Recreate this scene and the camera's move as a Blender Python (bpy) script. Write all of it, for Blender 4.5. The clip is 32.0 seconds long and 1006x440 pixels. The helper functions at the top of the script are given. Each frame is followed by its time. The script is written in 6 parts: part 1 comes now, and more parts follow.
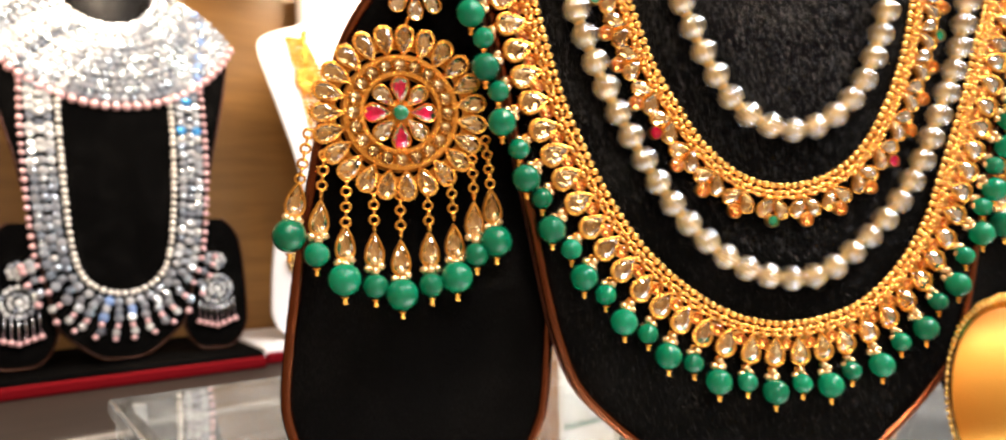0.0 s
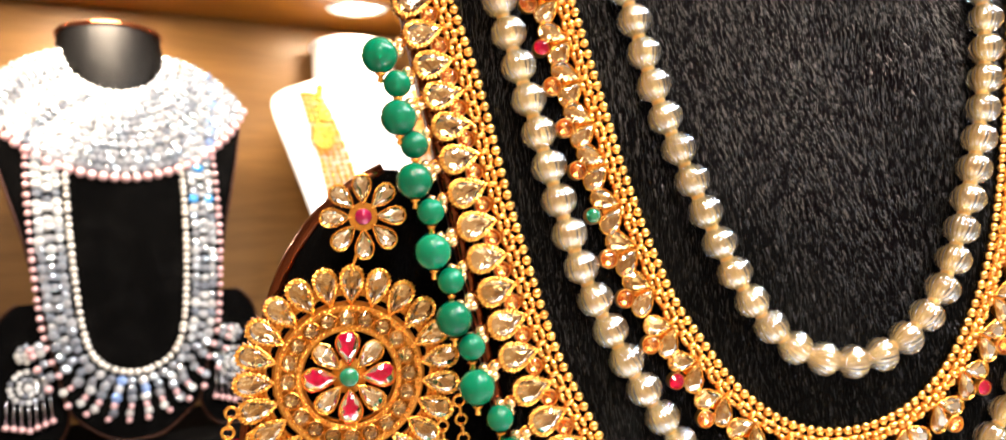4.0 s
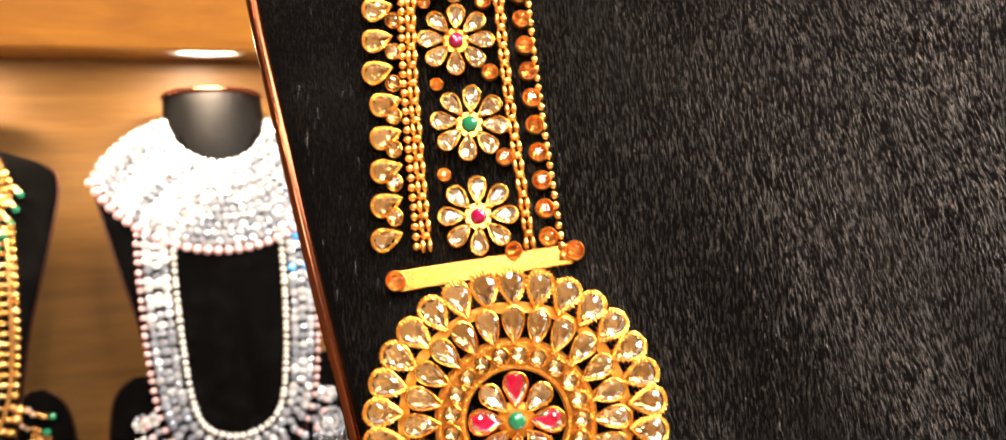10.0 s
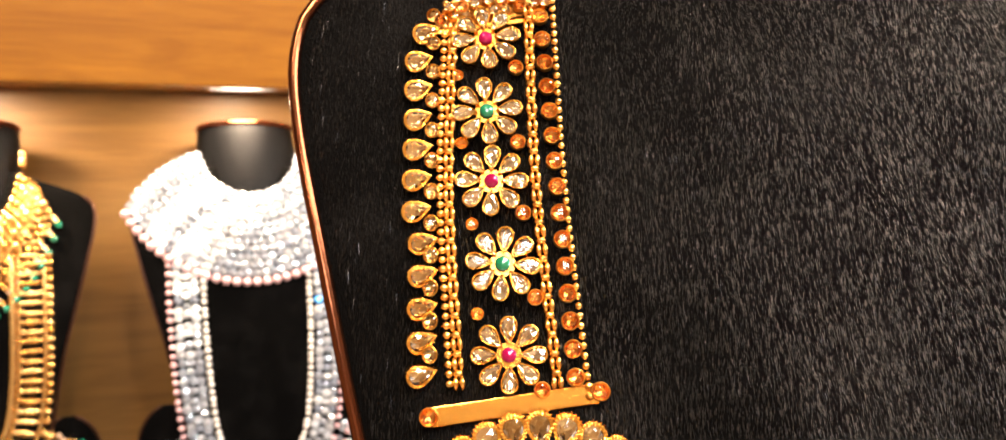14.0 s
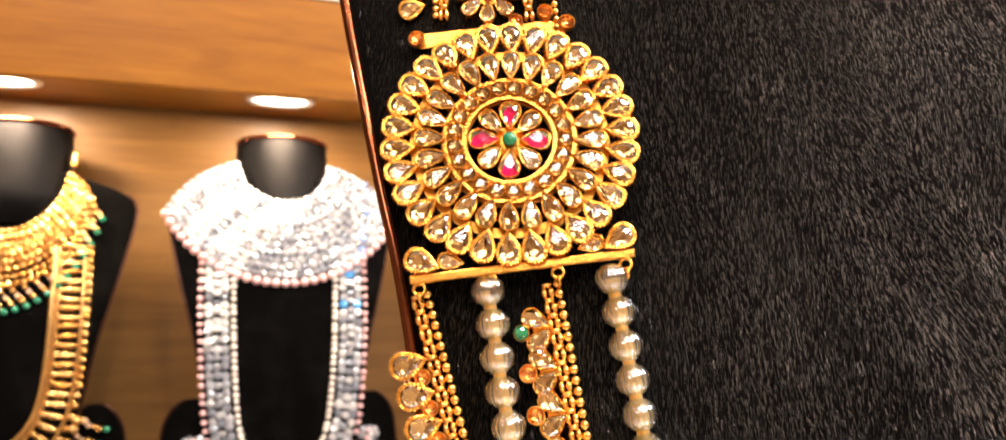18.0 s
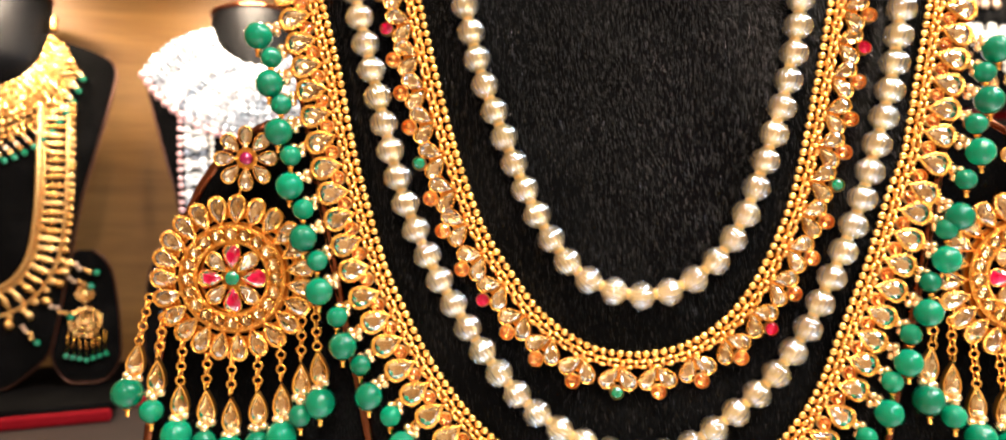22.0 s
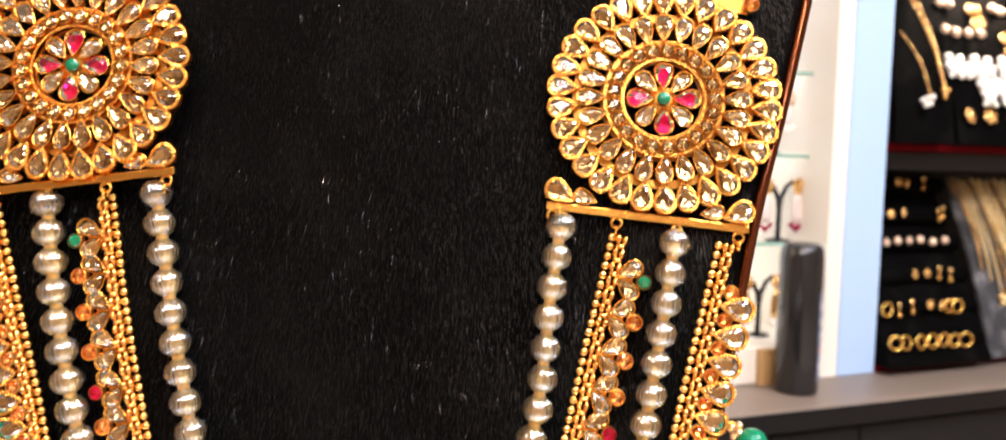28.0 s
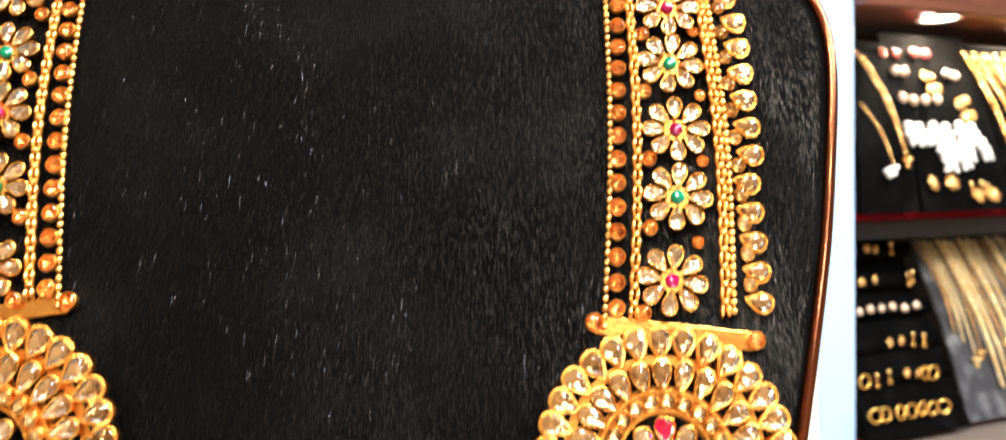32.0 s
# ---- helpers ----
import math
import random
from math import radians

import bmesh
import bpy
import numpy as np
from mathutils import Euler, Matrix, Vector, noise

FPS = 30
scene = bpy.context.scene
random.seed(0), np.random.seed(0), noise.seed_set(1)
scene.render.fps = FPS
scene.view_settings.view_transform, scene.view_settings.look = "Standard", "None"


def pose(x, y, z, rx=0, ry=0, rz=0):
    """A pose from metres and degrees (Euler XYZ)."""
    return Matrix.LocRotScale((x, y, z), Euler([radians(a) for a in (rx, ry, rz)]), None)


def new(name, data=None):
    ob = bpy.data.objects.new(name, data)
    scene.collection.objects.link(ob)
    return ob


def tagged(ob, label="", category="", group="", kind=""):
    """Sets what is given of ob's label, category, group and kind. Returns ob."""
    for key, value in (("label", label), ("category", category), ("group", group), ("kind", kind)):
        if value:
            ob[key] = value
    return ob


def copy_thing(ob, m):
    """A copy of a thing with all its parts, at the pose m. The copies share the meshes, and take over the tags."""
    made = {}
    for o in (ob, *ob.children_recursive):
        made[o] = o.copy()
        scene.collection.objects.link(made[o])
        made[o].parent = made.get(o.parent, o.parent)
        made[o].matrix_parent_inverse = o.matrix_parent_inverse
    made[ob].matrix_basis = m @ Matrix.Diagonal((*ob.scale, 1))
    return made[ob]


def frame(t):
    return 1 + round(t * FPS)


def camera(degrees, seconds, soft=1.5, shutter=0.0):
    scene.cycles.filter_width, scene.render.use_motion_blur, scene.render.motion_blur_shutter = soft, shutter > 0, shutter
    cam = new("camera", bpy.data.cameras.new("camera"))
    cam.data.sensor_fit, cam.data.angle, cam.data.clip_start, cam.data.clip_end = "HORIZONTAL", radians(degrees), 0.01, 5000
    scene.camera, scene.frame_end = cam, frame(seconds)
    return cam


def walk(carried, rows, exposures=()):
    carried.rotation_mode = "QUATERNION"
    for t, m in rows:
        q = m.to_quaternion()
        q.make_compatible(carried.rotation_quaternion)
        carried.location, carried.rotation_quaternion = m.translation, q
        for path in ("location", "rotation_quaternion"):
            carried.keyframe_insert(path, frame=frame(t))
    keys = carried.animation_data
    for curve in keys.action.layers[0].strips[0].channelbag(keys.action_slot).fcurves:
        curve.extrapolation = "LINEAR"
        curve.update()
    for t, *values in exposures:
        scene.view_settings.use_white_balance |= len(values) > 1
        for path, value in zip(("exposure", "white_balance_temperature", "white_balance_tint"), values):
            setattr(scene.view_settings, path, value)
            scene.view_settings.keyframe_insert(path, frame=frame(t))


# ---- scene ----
# the camera and its walk
cam = camera(65.3, 32.0, soft=1.5, shutter=0.4)
cam.data.dof.use_dof = True
cam.data.dof.focus_distance = 0.175
cam.data.dof.aperture_fstop = 21.0
METRES, EYE, TILT, LEAN, TURN = 1.0, 1.12, -0.8, 1.1, 0.0
ROWS = [
    (0.0, 0.0, 0.0, 0.0, 0.0, 0.0, -0.0),
    (0.5, -0.0141, 0.0163, 0.0071, 1.78, 1.1, -0.96),
    (1.0, -0.0189, 0.0298, 0.0196, 2.4, 1.59, -0.08),
    (1.5, -0.0186, 0.0397, 0.0188, 1.98, 1.13, 0.41),
    (2.0, -0.0148, 0.045, 0.02, 1.54, 1.35, 0.8),
    (2.5, -0.0133, 0.0476, 0.0235, 1.69, 1.29, 1.15),
    (3.0, -0.0074, 0.0481, 0.0328, 2.38, 1.02, 1.25),
    (3.5, 0.0043, 0.046, 0.0463, 2.48, 1.02, 1.51),
    (5.5, 0.0234, 0.0483, 0.1011, 4.44, -1.92, -0.09),
    (6.0, 0.0223, 0.0525, 0.117, 5.42, -2.48, -0.33),
    (6.5, 0.0275, 0.0564, 0.135, 6.13, -3.25, -0.16),
    (7.0, 0.0307, 0.0586, 0.1529, 6.91, -3.31, -0.46),
    (7.5, 0.0308, 0.0609, 0.168, 7.68, -3.19, -0.63),
    (8.0, 0.031, 0.0653, 0.1816, 8.4, -3.16, -0.32),
    (8.5, 0.0329, 0.0755, 0.1916, 8.31, -2.88, -0.54),
    (9.0, 0.0301, 0.0782, 0.2043, 9.02, -2.25, -0.2),
    (9.5, 0.0282, 0.0751, 0.2214, 9.42, -3.56, 0.29),
    (10.0, 0.0254, 0.0742, 0.2422, 10.34, -5.75, 0.12),
    (10.5, 0.0214, 0.0736, 0.2598, 11.69, -6.61, -0.31),
    (11.0, 0.021, 0.0756, 0.2744, 12.4, -6.1, -1.02),
    (11.5, 0.0208, 0.0761, 0.2834, 12.47, -5.72, -0.96),
    (12.0, 0.0213, 0.072, 0.2878, 12.41, -5.43, -0.98),
    (12.5, 0.0209, 0.0701, 0.2856, 12.44, -5.7, -1.0),
    (13.0, 0.0208, 0.0706, 0.2835, 12.34, -5.86, -1.03),
    (13.5, 0.0218, 0.071, 0.2805, 12.18, -5.96, -1.05),
    (15.5, 0.0346, 0.0502, 0.2246, 12.4, 2.56, -1.62),
    (16.0, 0.0373, 0.0467, 0.2084, 12.72, 3.04, -1.61),
    (16.5, 0.0386, 0.046, 0.1927, 13.28, 2.49, -1.8),
    (17.0, 0.0396, 0.05, 0.1785, 14.39, 2.0, -1.81),
    (17.5, 0.0425, 0.0482, 0.1645, 14.72, 2.82, -2.01),
    (18.0, 0.0473, 0.0452, 0.1548, 14.66, 3.19, -1.88),
    (18.5, 0.0549, 0.0388, 0.1348, 15.37, 3.73, -1.91),
    (19.0, 0.0611, 0.0366, 0.1186, 15.65, 4.22, -1.42),
    (19.5, 0.069, 0.0319, 0.1039, 16.21, 3.79, -1.65),
    (20.0, 0.0777, 0.0283, 0.0888, 16.24, 2.63, -2.01),
    (20.5, 0.0809, 0.0262, 0.0797, 16.07, 1.8, -1.53),
    (21.0, 0.087, 0.0232, 0.0672, 16.23, 0.61, -1.56),
    (21.5, 0.0933, 0.0204, 0.0596, 15.45, -0.09, -1.49),
    (22.0, 0.1045, 0.0156, 0.0509, 14.89, -1.01, -0.91),
    (22.5, 0.1138, 0.013, 0.0429, 14.84, -2.13, -1.15),
    (23.0, 0.1252, 0.006, 0.0286, 14.96, -2.72, -1.32),
    (23.5, 0.1481, 0.0005, 0.0174, 15.8, -2.9, -0.71),
    (24.0, 0.1646, 0.0034, 0.0169, 15.23, -2.6, -0.72),
    (24.5, 0.1824, 0.0201, 0.0222, 15.41, -2.62, -1.61),
    (26.5, 0.1803, 0.0216, 0.0823, 14.55, 0.2, -2.03),
    (27.0, 0.1749, 0.0319, 0.1074, 14.23, -1.28, -2.01),
    (27.5, 0.1672, 0.0456, 0.1373, 15.01, -3.41, -1.97),
    (28.0, 0.1677, 0.0558, 0.1638, 15.48, -4.1, -2.45),
    (28.5, 0.1689, 0.0654, 0.1745, 15.28, -4.33, -1.32),
    (29.0, 0.1685, 0.0697, 0.1824, 15.11, -4.65, -0.65),
    (29.5, 0.1651, 0.0765, 0.1997, 14.84, -4.14, -0.7),
    (30.0, 0.1627, 0.0834, 0.2201, 14.39, -3.59, -0.63),
    (30.5, 0.1598, 0.0874, 0.2447, 13.89, -2.79, -0.65),
    (31.0, 0.1592, 0.0898, 0.2549, 13.49, -2.69, -0.3),
    (31.5, 0.1594, 0.0898, 0.2658, 13.39, -2.15, -0.13),
    (32.0, 0.1556, 0.0831, 0.2429, 12.99, -1.4, -0.14),
]
walk(cam, [(t, pose(0, 0, EYE, TILT, LEAN, TURN) @ pose(METRES * x, METRES * y, METRES * z, 90 + pitch, roll, yaw)) for t, x, y, z, yaw, pitch, roll in ROWS],
     exposures=[(0, -0.55, 6550, 14), (1, -0.58, 6450, 13), (2, -0.48, 6400, 13), (3, -0.19, 6350, 13), (6, -0.12, 6650, 14), (8, -0.26, 6900, 19), (12, 0.06, 6800, 12), (16, -0.42, 7050, 22),
                (18, -0.34, 7050, 21), (20, -0.1, 6700, 20), (22, -0.15, 6350, 14), (23, -0.3, 6180, 16), (24, -0.15, 5820, 16), (27, -0.38, 6250, 20), (29, -0.52, 6200, 19), (31, -0.44, 6120, 17), (32, 0.1, 6000, 10)])

# world
world = bpy.data.worlds.new("shop_world")
scene.world = world
world.use_nodes = True
world.node_tree.nodes["Background"].inputs[0].default_value = (0.9, 0.95, 1.0, 1)
world.node_tree.nodes["Background"].inputs[1].default_value = 0.0

WALL = pose(-0.43, 0.82, 0, 0, 0, 35)          # x along the cabinets, y into the wall, z up
COUNTER = 1.03                                 # top of the glass showcase
BUST = pose(0.081, 0.2431, COUNTER, 0, 0, 13.8)  # x across the bust, -y out of its face, z up
CEILING = 2.6


def spot(x, y, z, size, watts, colour, name="downlight_lamp", m=WALL):
    data = bpy.data.lights.new(name, "AREA")
    data.shape, data.size, data.energy, data.color = "DISK", size, watts, colour
    ob = new(name, data)
    ob.matrix_world = m @ pose(x, y, z)
    return ob


WARM, COOL, NEUTRAL = (1.0, 0.8, 0.56), (0.86, 0.93, 1.0), (1.0, 0.795, 0.59)
# (x, y, z, diameter, watts, colour) in cabinet axes
CABINET_LAMPS = [(-0.265, 0.05, 1.455, 0.062, 3.2, WARM), (0.022, 0.05, 1.455, 0.062, 2.7, WARM), (0.31, 0.05, 1.455, 0.062, 1.5, WARM),
                 (1.3, 0.06, 1.651, 0.06, 2.8, WARM), (1.53, 0.06, 1.651, 0.06, 2.8, WARM)]
for x, y, z, d, w, c in CABINET_LAMPS:
    spot(x, y, z - 0.002, d, w, c)
CEILING_LAMPS = [(-0.55, -1.35, 0.16, 22, NEUTRAL), (0.1, -1.25, 0.16, 24, NEUTRAL), (0.75, -1.05, 0.16, 18, NEUTRAL), (-0.25, -2.1, 0.16, 14, NEUTRAL),
                 (1.3, -0.75, 0.16, 14, COOL), (-1.2, -2.0, 0.16, 14, NEUTRAL)]
for x, y, d, w, c in CEILING_LAMPS:
    spot(x, y, CEILING - 0.012, d, w, c, "ceiling_lamp")
# square LED panels: x, y, side, watts
PANELS = [(0.62, -1.75, 0.6, 34), (1.5, -1.6, 0.6, 26), (-0.6, -2.7, 0.6, 26)]
for x, y, d, w in PANELS:
    panel_light = spot(x, y, CEILING - 0.02, d, w, COOL, "ceiling_panel_lamp")
    panel_light.data.shape = "SQUARE"
spot(0.79, 0.13, 1.62, 0.12, 0.27, COOL, "niche_lamp")


# ---- materials ----
def material(name, colour, rough=0.5, metal=0.0, **more):
    m = bpy.data.materials.new(name)
    m.use_nodes = True
    b = m.node_tree.nodes["Principled BSDF"]
    b.inputs["Base Color"].default_value = (*colour, 1)
    b.inputs["Roughness"].default_value = rough
    b.inputs["Metallic"].default_value = metal
    for k, v in more.items():
        b.inputs[k.replace("_", " ")].default_value = v
    return m


def node(m, kind, links=(), operation="", **values):
    n = m.node_tree.nodes.new(kind)
    if operation:
        n.operation = operation
    for k, v in values.items():
        n.inputs[k].default_value = v
    for src, dst in links:
        m.node_tree.links.new(src, n.inputs[dst])
    return n


def bsdf(m):
    return m.node_tree.nodes["Principled BSDF"]


def coords(m, scale=(1, 1, 1), space="Object"):
    c = node(m, "ShaderNodeTexCoord")
    return node(m, "ShaderNodeMapping", [(c.outputs[space], "Vector")], Scale=scale).outputs[0]


def bumped(m, scale, strength, detail=4.0, distance=0.001, stretch=(1, 1, 1)):
    v = coords(m, stretch)
    t = node(m, "ShaderNodeTexNoise", [(v, "Vector")], Scale=scale, Detail=detail)
    b = node(m, "ShaderNodeBump", [(t.outputs["Fac"], "Height")], Strength=strength, Distance=distance)
    m.node_tree.links.new(b.outputs[0], bsdf(m).inputs["Normal"])
    return t


def ramped(m, source, stops, target="Base Color"):
    r = node(m, "ShaderNodeValToRGB", [(source, "Fac")])
    while len(r.color_ramp.elements) < len(stops):
        r.color_ramp.elements.new(0.5)
    for e, (p, c) in zip(r.color_ramp.elements, stops):
        e.position, e.color = p, (*c, 1)
    m.node_tree.links.new(r.outputs[0], bsdf(m).inputs[target])
    return r


def varied(m, low, high):
    """Each piece takes its own shade between two colours."""
    info = node(m, "ShaderNodeObjectInfo")
    ramped(m, info.outputs["Random"], [(0.0, low), (1.0, high)])


def velvet(name, base, fleck):
    m = material(name, base, 0.85, 0.0, Specular_IOR_Level=0.025)
    v = coords(m, (1, 1, 0.3))
    t = node(m, "ShaderNodeTexNoise", [(v, "Vector")], Scale=2100.0, Detail=2.0, Roughness=0.6)
    w = node(m, "ShaderNodeTexNoise", [(coords(m), "Vector")], Scale=30.0, Detail=6.0)
    mul = node(m, "ShaderNodeMath", [(t.outputs["Fac"], 0), (w.outputs["Fac"], 1)], operation="MULTIPLY")
    ramped(m, mul.outputs[0], [(0.25, base), (0.33, tuple(c * 2.5 for c in base)), (0.43, fleck)])
    b = node(m, "ShaderNodeBump", [(t.outputs["Fac"], "Height")], Strength=0.8, Distance=0.0006)
    m.node_tree.links.new(b.outputs[0], bsdf(m).inputs["Normal"])
    return m


BLACK_VELVET = velvet("black_velvet", (0.0017, 0.0016, 0.0015), (0.008, 0.0075, 0.007))
WHITE_VELVET = material("white_leatherette", (0.82, 0.82, 0.84), 0.55)
bumped(WHITE_VELVET, 500, 0.3)
GREY_VELVET = velvet("grey_velvet", (0.05, 0.05, 0.052), (0.3, 0.3, 0.29))
NECK = material("black_leatherette", (0.003, 0.003, 0.0034), 0.45, 0.0, Specular_IOR_Level=0.08)
bumped(NECK, 700, 0.5)

GOLD = material("polished_gold", (0.86, 0.42, 0.078), 0.25, 1.0)
bumped(GOLD, 1500, 0.25, 3.0, 0.0002)
BRIGHT_GOLD = material("pale_bright_gold", (1.0, 0.64, 0.2), 0.24, 0.95)
bumped(BRIGHT_GOLD, 1500, 0.3, 3.0, 0.0002)
CHAIN = material("soft_chain_gold", (0.92, 0.54, 0.15), 0.27, 1.0)
bumped(CHAIN, 1500, 0.3, 3.0, 0.0002)
GOLD_DEEP = material("antique_gold", (0.72, 0.34, 0.06), 0.34, 1.0)
bumped(GOLD_DEEP, 1800, 0.5, 3.0, 0.0003)
# darker gold: the shade between the set stones is in its colour
GOLD_RECESS = material("recess_shaded_gold", (0.34, 0.14, 0.024), 0.42, 0.95)
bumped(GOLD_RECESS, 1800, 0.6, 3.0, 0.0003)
COPPER = material("copper_cord", (0.19, 0.058, 0.024), 0.16, 0.95)
bumped(COPPER, 500, 0.08, 3.0, 0.0003)
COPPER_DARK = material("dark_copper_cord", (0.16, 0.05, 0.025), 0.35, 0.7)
# COPPER darkened for the far busts, their dim light put into the colour
COPPER_FAR = material("far_shaded_copper_cord", (0.05, 0.02, 0.012), 0.3, 0.8)
CLEAR = material("clear_champagne_glass", (1.0, 0.97, 0.92), 0.0, 0.0, Transmission_Weight=1.0, IOR=1.5)
FOIL_PALE = material("pale_foil", (0.88, 0.72, 0.5), 0.12, 1.0)
FOIL = material("champagne_foil", (1.0, 0.7, 0.36), 0.14, 1.0)
varied(FOIL, (0.56, 0.34, 0.12), (0.88, 0.64, 0.34))
AMBER_CLEAR = material("clear_amber_glass", (1.0, 0.8, 0.52), 0.0, 0.0, Transmission_Weight=1.0, IOR=1.5)
AMBER_FOIL = material("amber_foil", (1.0, 0.56, 0.2), 0.18, 1.0)
varied(AMBER_FOIL, (0.8, 0.34, 0.08), (1.0, 0.55, 0.22))
RUBY_CLEAR = material("clear_ruby_glass", (0.66, 0.012, 0.19), 0.06, 0.0, Transmission_Weight=1.0, IOR=1.6)
RUBY_FOIL = material("ruby_foil", (0.92, 0.04, 0.26), 0.35, 0.6)
WHITE_FOIL = material("white_opal_stone", (0.62, 0.55, 0.42), 0.12, 0.3, Coat_Weight=0.6)
RUBY = material("ruby_glass", (0.3, 0.0, 0.05), 0.05, 0.3, Coat_Weight=1.0, Coat_Roughness=0.02)
varied(RUBY, (0.22, 0.0, 0.03), (0.4, 0.0, 0.075))
EMERALD = material("emerald_glass", (0.0, 0.15, 0.06), 0.08, 0.0, Coat_Weight=1.0, Coat_Roughness=0.02)
JADE = material("green_onyx_bead", (0.0, 0.26, 0.13), 0.05, 0.0, Transmission_Weight=0.35, IOR=1.5, Specular_IOR_Level=0.32)
varied(JADE, (0.0, 0.15, 0.068), (0.0, 0.26, 0.12))
PEARL = material("lustre_glass_bead", (0.85, 0.92, 1.0), 0.03, 0.34, Transmission_Weight=1.0, Coat_Weight=0.6, Coat_Roughness=0.08, IOR=1.5)
varied(PEARL, (0.74, 0.84, 0.97), (0.9, 0.96, 1.0))
axes = node(PEARL, "ShaderNodeSeparateXYZ", [(coords(PEARL), "Vector")])
turn_about = node(PEARL, "ShaderNodeMath", [(axes.outputs["Z"], 0), (axes.outputs["X"], 1)], operation="ARCTAN2")
lines = node(PEARL, "ShaderNodeMath", [(turn_about.outputs[0], 0)], operation="MULTIPLY")
lines.inputs[1].default_value = 22.0
waves = node(PEARL, "ShaderNodeMath", [(lines.outputs[0], 0)], operation="SINE")
relief = node(PEARL, "ShaderNodeBump", [(waves.outputs[0], "Height")], Strength=0.5, Distance=0.00012)
PEARL.node_tree.links.new(relief.outputs[0], bsdf(PEARL).inputs["Normal"])
SEED = material("seed_pearl", (0.85, 0.6, 0.3), 0.2, 0.8, Coat_Weight=0.4)
SILVER = material("rhodium_silver", (0.75, 0.76, 0.8), 0.25, 1.0)
PINK_PEARL = material("pink_pearl", (0.86, 0.52, 0.53), 0.25, 0.1, Coat_Weight=0.6)
WHITE_PEARL = material("white_pearl", (0.88, 0.84, 0.76), 0.22, 0.1, Coat_Weight=0.6)


def wood(name, dark, light, rough, scale=1.0):
    m = material(name, light, rough, 0.0, Coat_Weight=0.08, Coat_Roughness=0.2)
    v = coords(m, (1.2 * scale, 6 * scale, 14 * scale))
    a = node(m, "ShaderNodeTexNoise", [(v, "Vector")], Scale=2.2, Detail=7.0, Roughness=0.6, Distortion=1.4)
    b = node(m, "ShaderNodeTexNoise", [(coords(m, (4, 60, 120)), "Vector")], Scale=6.0, Detail=3.0)
    mix = node(m, "ShaderNodeMath", [(a.outputs["Fac"], 0), (b.outputs["Fac"], 1)], operation="MULTIPLY_ADD")
    mix.inputs[2].default_value = 0.0
    mix2 = node(m, "ShaderNodeMath", [(a.outputs["Fac"], 0), (mix.outputs[0], 1)], operation="ADD")
    ramped(m, mix2.outputs[0], [(0.45, dark), (0.7, tuple((p + q) / 2 for p, q in zip(dark, light))), (0.95, light)])
    k = node(m, "ShaderNodeBump", [(b.outputs["Fac"], "Height")], Strength=0.15, Distance=0.0005)
    m.node_tree.links.new(k.outputs[0], bsdf(m).inputs["Normal"])
    return m


WOOD = wood("honey_veneer", (0.22, 0.076, 0.005), (0.36, 0.142, 0.011), 0.4)
bsdf(WOOD).inputs["Specular IOR Level"].default_value = 0.25
# red-brown veneer darkened: shade under the right cabinet's top is in its colour
WOOD_RED = wood("shaded_red_brown_veneer", (0.085, 0.026, 0.013), (0.14, 0.046, 0.022), 0.4)
WOOD_BACK = wood("brown_back_veneer", (0.17, 0.08, 0.017), (0.25, 0.125, 0.031), 0.5)
LEDGE_TOP = wood("grey_brown_laminate", (0.012, 0.009, 0.008), (0.026, 0.019, 0.016), 0.55)
bsdf(LEDGE_TOP).inputs["Specular IOR Level"].default_value = 0.15
bsdf(LEDGE_TOP).inputs["Coat Weight"].default_value = 0.02
WHITE_LAMINATE = material("white_laminate", (0.84, 0.84, 0.82), 0.35)
bumped(WHITE_LAMINATE, 60, 0.05)
CREAM = material("cream_laminate", (0.82, 0.78, 0.68), 0.4)
bumped(CREAM, 60, 0.05)
# white panel with the cold light's blue put into its colour
BLUE_WHITE = material("bluish_lit_panel", (0.42, 0.6, 0.87), 0.35)
bumped(BLUE_WHITE, 40, 0.05)
LEDGE_TAN = material("tan_laminate", (0.19, 0.15, 0.12), 0.45)
bumped(LEDGE_TAN, 200, 0.15)
BLACK_LAMINATE = material("black_gloss_laminate", (0.006, 0.006, 0.007), 0.3, 0.0, Specular_IOR_Level=0.3)
bumped(BLACK_LAMINATE, 300, 0.05)
EDGING = material("grey_edging", (0.3, 0.28, 0.26), 0.35)
bumped(EDGING, 300, 0.1)
DARK_LAMINATE = material("dark_laminate", (0.009, 0.009, 0.0102), 0.45, 0.0, Specular_IOR_Level=0.25)
bumped(DARK_LAMINATE, 80, 0.1)
RED_CLOTH = material("red_velvet_edge", (0.14, 0.002, 0.005), 0.85, 0.0, Specular_IOR_Level=0.08)
bumped(RED_CLOTH, 900, 0.5)
PLASTER = material("ivory_plaster", (0.5, 0.44, 0.36), 0.8)
# beige of the unseen walls, set to brighten reflections in the jewellery
UNSEEN_WALL = material("beige_unseen_wall", (0.42, 0.31, 0.2), 0.5)
bumped(UNSEEN_WALL, 40, 0.2)
bumped(PLASTER, 120, 0.2)
FLOOR_TILE = material("beige_floor", (0.5, 0.45, 0.38), 0.25)
bumped(FLOOR_TILE, 8, 0.05)
ALUMINIUM = material("brushed_aluminium", (0.7, 0.71, 0.72), 0.35, 1.0)
bumped(ALUMINIUM, 200, 0.2, 3.0, 0.0005, (0.05, 1, 1))
GLASS = material("clear_glass", (0.93, 0.98, 0.96), 0.01, 0.0, Transmission_Weight=1.0, IOR=1.6)
